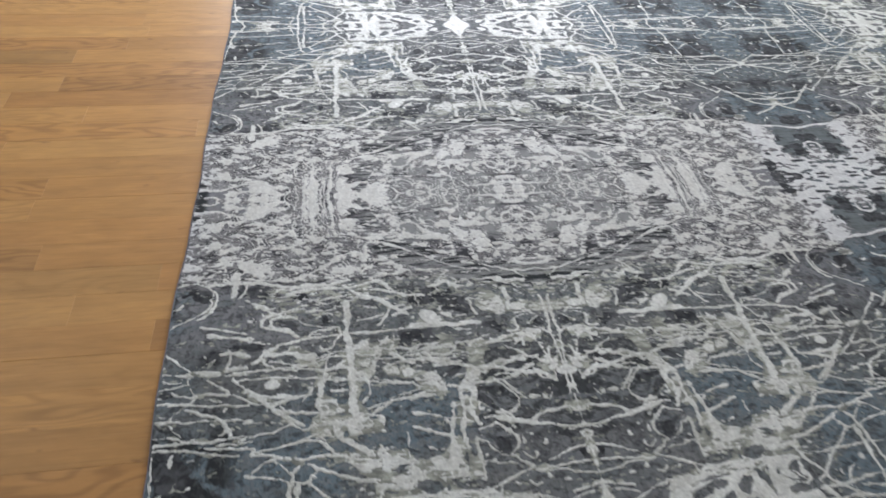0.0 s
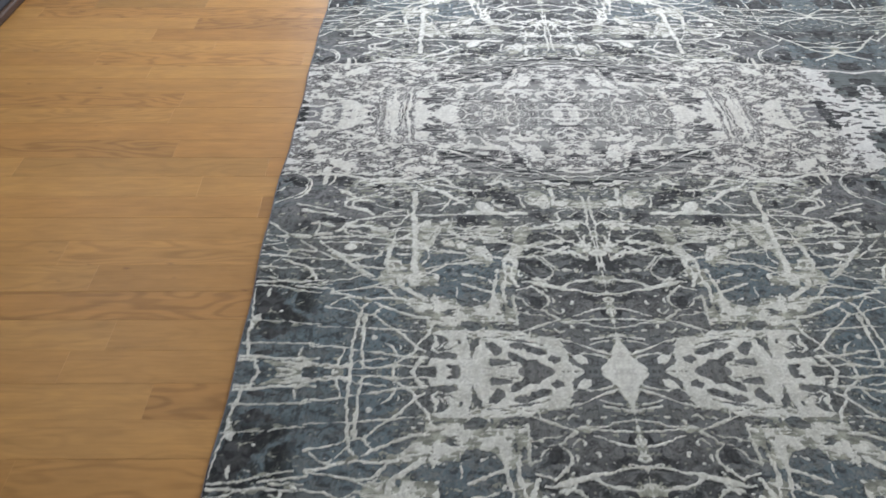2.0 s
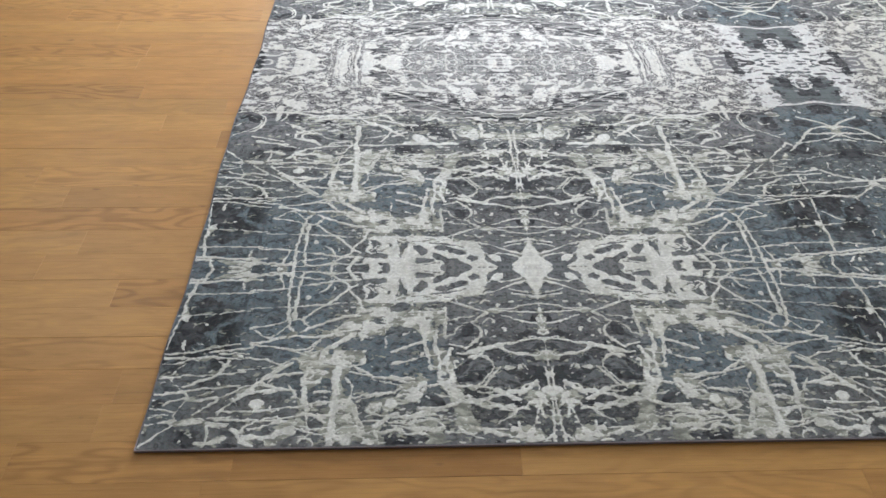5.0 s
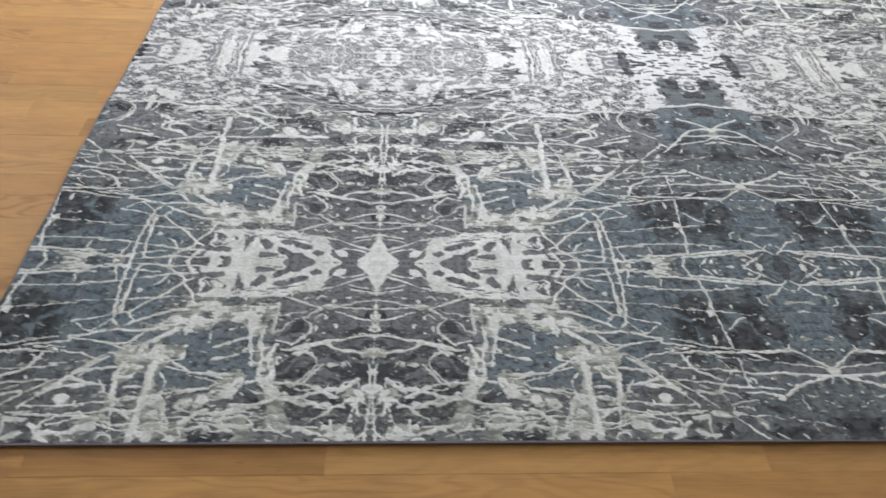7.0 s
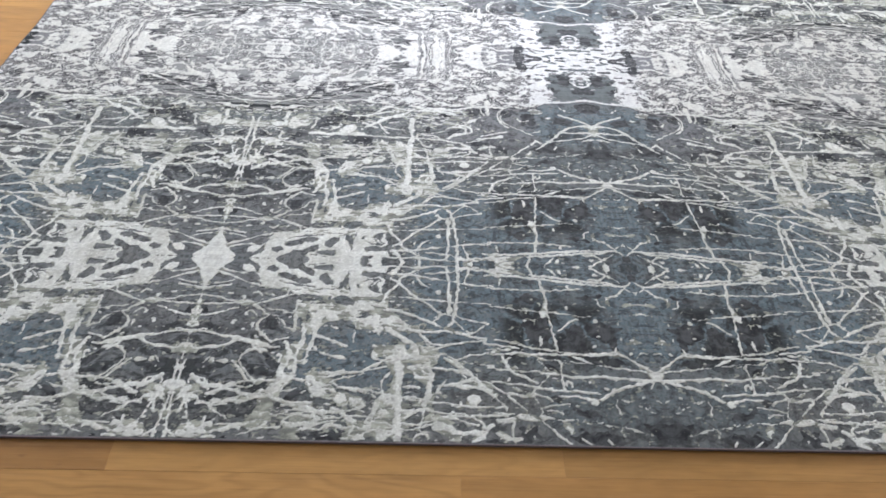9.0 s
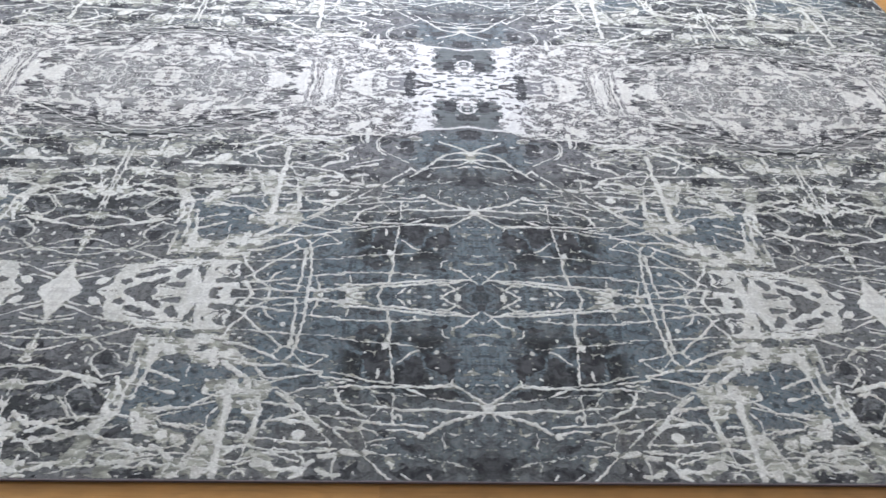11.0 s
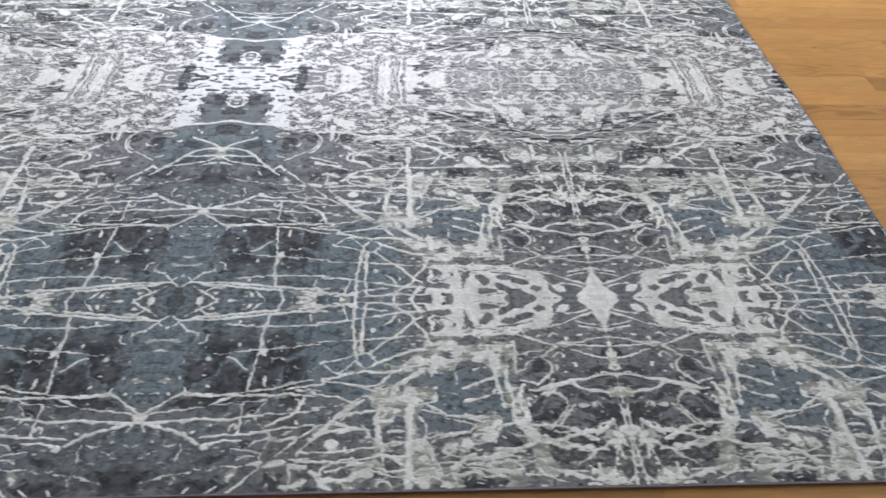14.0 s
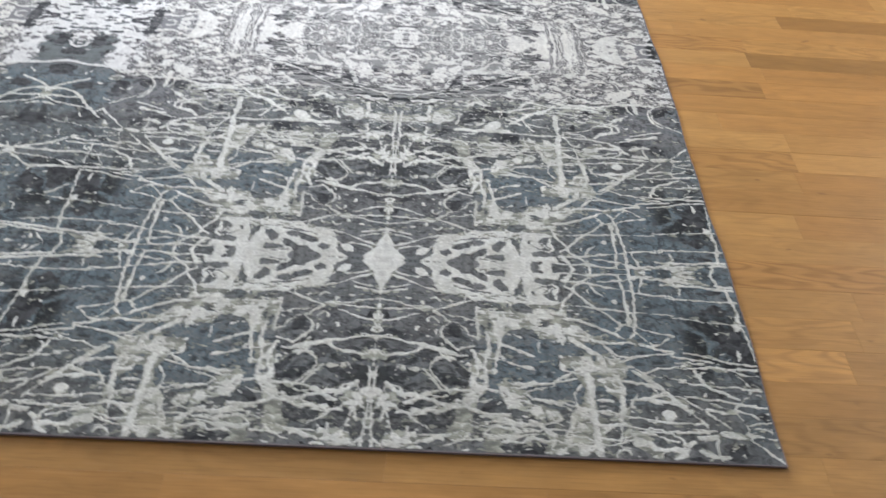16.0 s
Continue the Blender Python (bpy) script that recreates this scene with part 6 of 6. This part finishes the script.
def raised_surface(pitch, height, field):
    """The outline of the raised pile, traced square by square: flat on top, sloping to the ground at its edges."""
    cols, rows = int(round(A / pitch)), int(round(B / pitch))
    s, v = np.meshgrid(np.linspace(0, A, cols + 1), np.linspace(0, B, rows + 1))
    f = field(s, v)
    inside = f > 0
    verts, loops = [], []
    corner = [(0, 0), (0, 1), (1, 1), (1, 0)]                       # row, column; anticlockwise
    code = sum(inside[dj:rows + dj, di:cols + di].astype(int) << k for k, (dj, di) in enumerate(corner))

    def point(j, i, k, to=None):
        dj, di = corner[k]
        if to is None:
            return np.stack([s[j + dj, i + di], v[j + dj, i + di], np.full(len(j), height)], axis=1)
        ej, ei = corner[to]
        a, b = f[j + dj, i + di], f[j + ej, i + ei]
        u = np.clip(a / (a - b), 0.02, 0.98)
        return np.stack([s[j + dj, i + di] * (1 - u) + s[j + ej, i + ei] * u, v[j + dj, i + di] * (1 - u) + v[j + ej, i + ei] * u, np.full(len(j), 0.00005)], axis=1)

    polygons = []
    for c in range(1, 15):
        j, i = np.nonzero(code == c)
        if not len(j):
            continue
        ring = []
        for k in range(4):
            n = (k + 1) % 4
            if c >> k & 1:
                ring.append(point(j, i, k))
            if (c >> k & 1) != (c >> n & 1):
                ring.append(point(j, i, k, n))
        polygons.append(np.stack(ring, axis=1))
    # whole squares, joined row by row into long strips
    full = np.zeros((rows, cols + 2), int)
    full[:, 1:-1] = code == 15
    turn = np.diff(full, axis=1)
    j, i0 = np.nonzero(turn == 1)
    j1, i1 = np.nonzero(turn == -1)
    z = np.full(len(j), height)
    polygons.append(np.stack([np.stack([s[0, i0], v[j, 0], z], 1), np.stack([s[0, i1], v[j, 0], z], 1),
                              np.stack([s[0, i1], v[j + 1, 0], z], 1), np.stack([s[0, i0], v[j + 1, 0], z], 1)], axis=1))
    return polygons


def fold_out(polygons, cells_x, cells_y):
    """One cell's polygons, folded out over the rug and cut at its edges: corners, and polygons by their number of corners."""
    places, sizes = [], []
    for i in cells_x:
        for j in cells_y:
            for p in polygons:
                q = p.copy()
                q[..., 0] = i * A + q[..., 0] if i % 2 == 0 else (i + 1) * A - q[..., 0]
                q[..., 1] = j * B + q[..., 1] if j % 2 == 0 else (j + 1) * B - q[..., 1]
                q[..., 0] += np.sign(q[..., 0]) * 0.030 * ramp(np.abs(q[..., 0]), 1.57, 1.80)      # the weave is drawn out towards its sides
                if (i + j) % 2:
                    q = q[:, ::-1]
                low, high = q.min(axis=1), q.max(axis=1)
                keep = (low[:, 0] < RUG_HALF - 0.004) & (high[:, 0] > -RUG_HALF + 0.004) & (high[:, 1] > RUG_NEAR + 0.004) & (low[:, 1] < RUG_FAR - 0.004)
                q = q[keep]
                q[..., 0] = np.clip(q[..., 0], -RUG_HALF + 0.003, RUG_HALF - 0.003)
                q[..., 1] = np.clip(q[..., 1], RUG_NEAR + 0.003, RUG_FAR - 0.003)
                places.append(q.reshape(-1, 3))
                sizes.append(np.full(len(q), q.shape[1]))
    return np.concatenate(places), np.concatenate(sizes)


def mesh_of_polygons(name, places, sizes, material):
    me = bpy.data.meshes.new(name)
    places[:, 0] = at_edge(places[:, 0], places[:, 1])
    me.vertices.add(len(places))
    me.vertices.foreach_set("co", places.astype(np.float32).ravel())
    me.loops.add(len(places))
    me.loops.foreach_set("vertex_index", np.arange(len(places), dtype=np.int32))
    me.polygons.add(len(sizes))
    me.polygons.foreach_set("loop_start", np.concatenate([[0], np.cumsum(sizes)[:-1]]).astype(np.int32))
    me.materials.append(material)
    me.update(calc_edges=True)
    me.validate()
    return me


def at_edge(x, y):
    """The rug's sides are not quite straight: places near them shift outwards and inwards along their length."""
    wobble = 0.007 * np.sin(1.9 * y + 0.6) + 0.0035 * np.sin(7.3 * y + 2.0 * np.sign(x)) + 0.0018 * np.sin(23.0 * y)
    return x + np.sign(x) * ramp(np.abs(x), 1.45, RUG_HALF) * wobble


rug = tagged(new("rug"), "large blue-grey and cream silk rug lying on the oak floor", "rug")
nx, ny = 60, 76
grid = [(-RUG_HALF + 2 * RUG_HALF * i / nx, RUG_NEAR + (RUG_FAR - RUG_NEAR) * j / ny) for j in range(ny + 1) for i in range(nx + 1)]
grid = [(float(at_edge(x, y)), y) for x, y in grid]
top = [(x, y, 0.0) for x, y in grid] + [(x, y, FLOOR_Z + 0.001) for x, y in grid]
quads, low = [], len(grid)
for j in range(ny):
    for i in range(nx):
        a = j * (nx + 1) + i
        quads += [(a, a + 1, a + nx + 2, a + nx + 1)]
rim_line = ([i for i in range(nx + 1)] + [j * (nx + 1) + nx for j in range(1, ny + 1)]
            + [ny * (nx + 1) + i for i in range(nx - 1, -1, -1)] + [j * (nx + 1) for j in range(ny - 1, 0, -1)])
for a, b in zip(rim_line, rim_line[1:] + rim_line[:1]):
    quads.append((a, a + low, b + low, b))
part("wool_ground", mesh_of("wool_ground", top, quads, FIELD), rug, "dark blue-grey cut pile with pale flecked bands")


def pile_layer(name, height, pitch, field, material, label):
    sheets = [fold_out(raised_surface(pitch * k, height, field), range(-2, 2), rows) for k, rows in ((1, range(-1, 2)), (2, range(2, 3)), (4, range(3, 5)))]
    layer = part(name, mesh_of_polygons(name, np.concatenate([p for p, n in sheets]), np.concatenate([n for p, n in sheets]), material), rug, label)
    tagged(layer, kind="stuff")


pile_layer("dark_wool", 0.00012, GRID * 1.7, inked_depth, INK_PILE, "blackish figures in the wool ground")
pile_layer("grey_wool", 0.0002, GRID * 1.7, lambda s, v: pile_of_cell(s, v, True) - 0.5, GREY_PILE, "low taupe-grey pile bordering the cream web")
pile_layer("raised_silk", 0.0004, GRID, lambda s, v: pile_of_cell(s, v, False) - 0.5, STRANDS, "raised cream silk web in mirrored figures")


def binding(x0, y0, x1, y1):
    """A whipped edge cord from corner to corner."""
    n, ring = 120, 8
    verts, faces = [], []
    ahead = Vector((x1 - x0, y1 - y0, 0)).normalized()
    side = Vector((-ahead.y, ahead.x, 0))
    for i in range(n + 1):
        p = Vector((x0, y0, -0.0032)).lerp(Vector((x1, y1, -0.0032)), i / n)
        p.x = float(at_edge(p.x, p.y))
        for k in range(ring):
            u = math.tau * k / ring
            verts.append(p + side * ((0.0030 if y0 == y1 else 0.0022) * math.cos(u)) + Vector((0, 0, 0.0036 * math.sin(u) + 0.0006 * noise.noise(p * 30))))
    for i in range(n):
        for k in range(ring):
            faces.append((i * ring + k, i * ring + (k + 1) % ring, (i + 1) * ring + (k + 1) % ring, (i + 1) * ring + k))
    faces += [tuple(range(ring)), tuple(n * ring + k for k in reversed(range(ring)))]
    part("binding", mesh_of("binding", verts, faces, BINDING, True), rug, "mauve-grey whipped edge")


for a, b in (((-1, RUG_NEAR), (1, RUG_NEAR)), ((1, RUG_NEAR), (1, RUG_FAR)), ((1, RUG_FAR), (-1, RUG_FAR)), ((-1, RUG_FAR), (-1, RUG_NEAR))):
    binding(a[0] * RUG_HALF, a[1], b[0] * RUG_HALF, b[1])

# ---- the floor's oak strips ----
LENGTHS = (0.42, 0.55, 0.70, 0.85, 1.05, 1.25)


def strip_shape(length):
    """One strip with eased upper edges; its corner at the origin."""
    e, g, d = 0.0003, 0.0001, 0.013
    x0, x1, y0, y1 = g, length - g, g, PLANK - g
    verts = [(x0, y0, -d), (x1, y0, -d), (x1, y1, -d), (x0, y1, -d), (x0, y0, -e * 0.6), (x1, y0, -e * 0.6), (x1, y1, -e * 0.6), (x0, y1, -e * 0.6),
             (x0 + e, y0 + e, 0), (x1 - e, y0 + e, 0), (x1 - e, y1 - e, 0), (x0 + e, y1 - e, 0)]
    faces = [(8, 9, 10, 11)]
    for a, b in ((0, 1), (1, 2), (2, 3), (3, 0)):
        faces += [(a, b, b + 4, a + 4), (a + 4, b + 4, b + 8, a + 8)]
    return verts, faces


SHAPES = {k: strip_shape(k) for k in LENGTHS}
STRIP_MESHES = {k: mesh_of("oak_strip", *SHAPES[k], OAK_STRIP) for k in LENGTHS}
rest_verts, rest_faces = [], []
dice = random.Random(11)
# rows in which a joint and the two strips beside it stand out: the joint's place, and the tones before and after it
ANCHORS = {31: (-2.1, 0.9, 1.0), 30: (-2.06, 0.70, 1.0), 26: (-2.27, 0.72, 1.0), 24: (-2.27, 1.0, 0.88), 23: (-2.4, 1.0, 0.93), 14: (-1.86, 0.84, 1.02), 13: (-2.03, 1.16, 1.0),
           12: (-1.85, 1.02, 0.85), 9: (-2.2, 1.0, 0.93), 7: (-2.1, 1.0, 0.95), 2: (-1.887, 1.05, 0.92), 0: (-1.62, 1.06, 0.92), -1: (-0.418, 1.0, 0.93),
           20: (2.3, 1.0, 0.78), 17: (2.12, 0.96, 0.72), 16: (2.15, 1.12, 1.0), 15: (2.12, 0.90, 1.14), 3: (2.02, 1.26, 0.93), 5: (2.1, 0.96, 0.98)}
single = 0


def strips_of(row):
    """Where the strips of a row begin, their lengths and tones."""
    joint, before, after = ANCHORS.get(row, (dice.uniform(-0.5, 0.5), dice.gauss(1, 0.04), dice.gauss(1, 0.04)))
    laid, x, tone = [], joint, before
    while x > WEST:
        k = dice.choice(LENGTHS)
        x -= k
        laid.append((x, k, tone))
        tone = dice.gauss(1, 0.045)
    x, tone = joint, after
    while x < EAST:
        k = dice.choice(LENGTHS)
        laid.append((x, k, tone))
        x += k
        tone = dice.gauss(1, 0.045)
    return laid


for row in range(int((SOUTH - PLANK_LINE) / PLANK) - 1, int((NORTH - PLANK_LINE) / PLANK) + 1):
    y = PLANK_LINE + row * PLANK
    shift = dice.uniform(-0.0002, 0.0002)
    for x, k, tone in strips_of(row):
        near = -0.78 < y < 2.15 and (-2.9 < x + k and x < 2.8)
        covered = RUG_NEAR + 0.03 < y and y + PLANK < RUG_FAR - 0.03 and -RUG_HALF + 0.03 < x and x + k < RUG_HALF - 0.03
        if near and not covered and single < 300 and x >= WEST and x + k <= EAST:
            strip = part("oak_strip", STRIP_MESHES[k], floor, "", pose(x, y + shift, FLOOR_Z + dice.uniform(-0.0002, 0)))
            strip.color = (tone, tone, tone, 1.0)
            single += 1
        else:
            left, right = max(x, WEST), min(x + k, EAST)
            if right - left < 0.002:
                continue
            sv, sf = strip_shape(right - left)
            base = len(rest_verts)
            rest_verts += [(px + left, py + y, pz + FLOOR_Z) for px, py, pz in sv]
            rest_faces += [tuple(base + q for q in f) for f in sf]
rest = part("oak_strips", mesh_of("oak_strips", rest_verts, rest_faces, OAK_STRIPS), floor)
tagged(rest, kind="stuff")
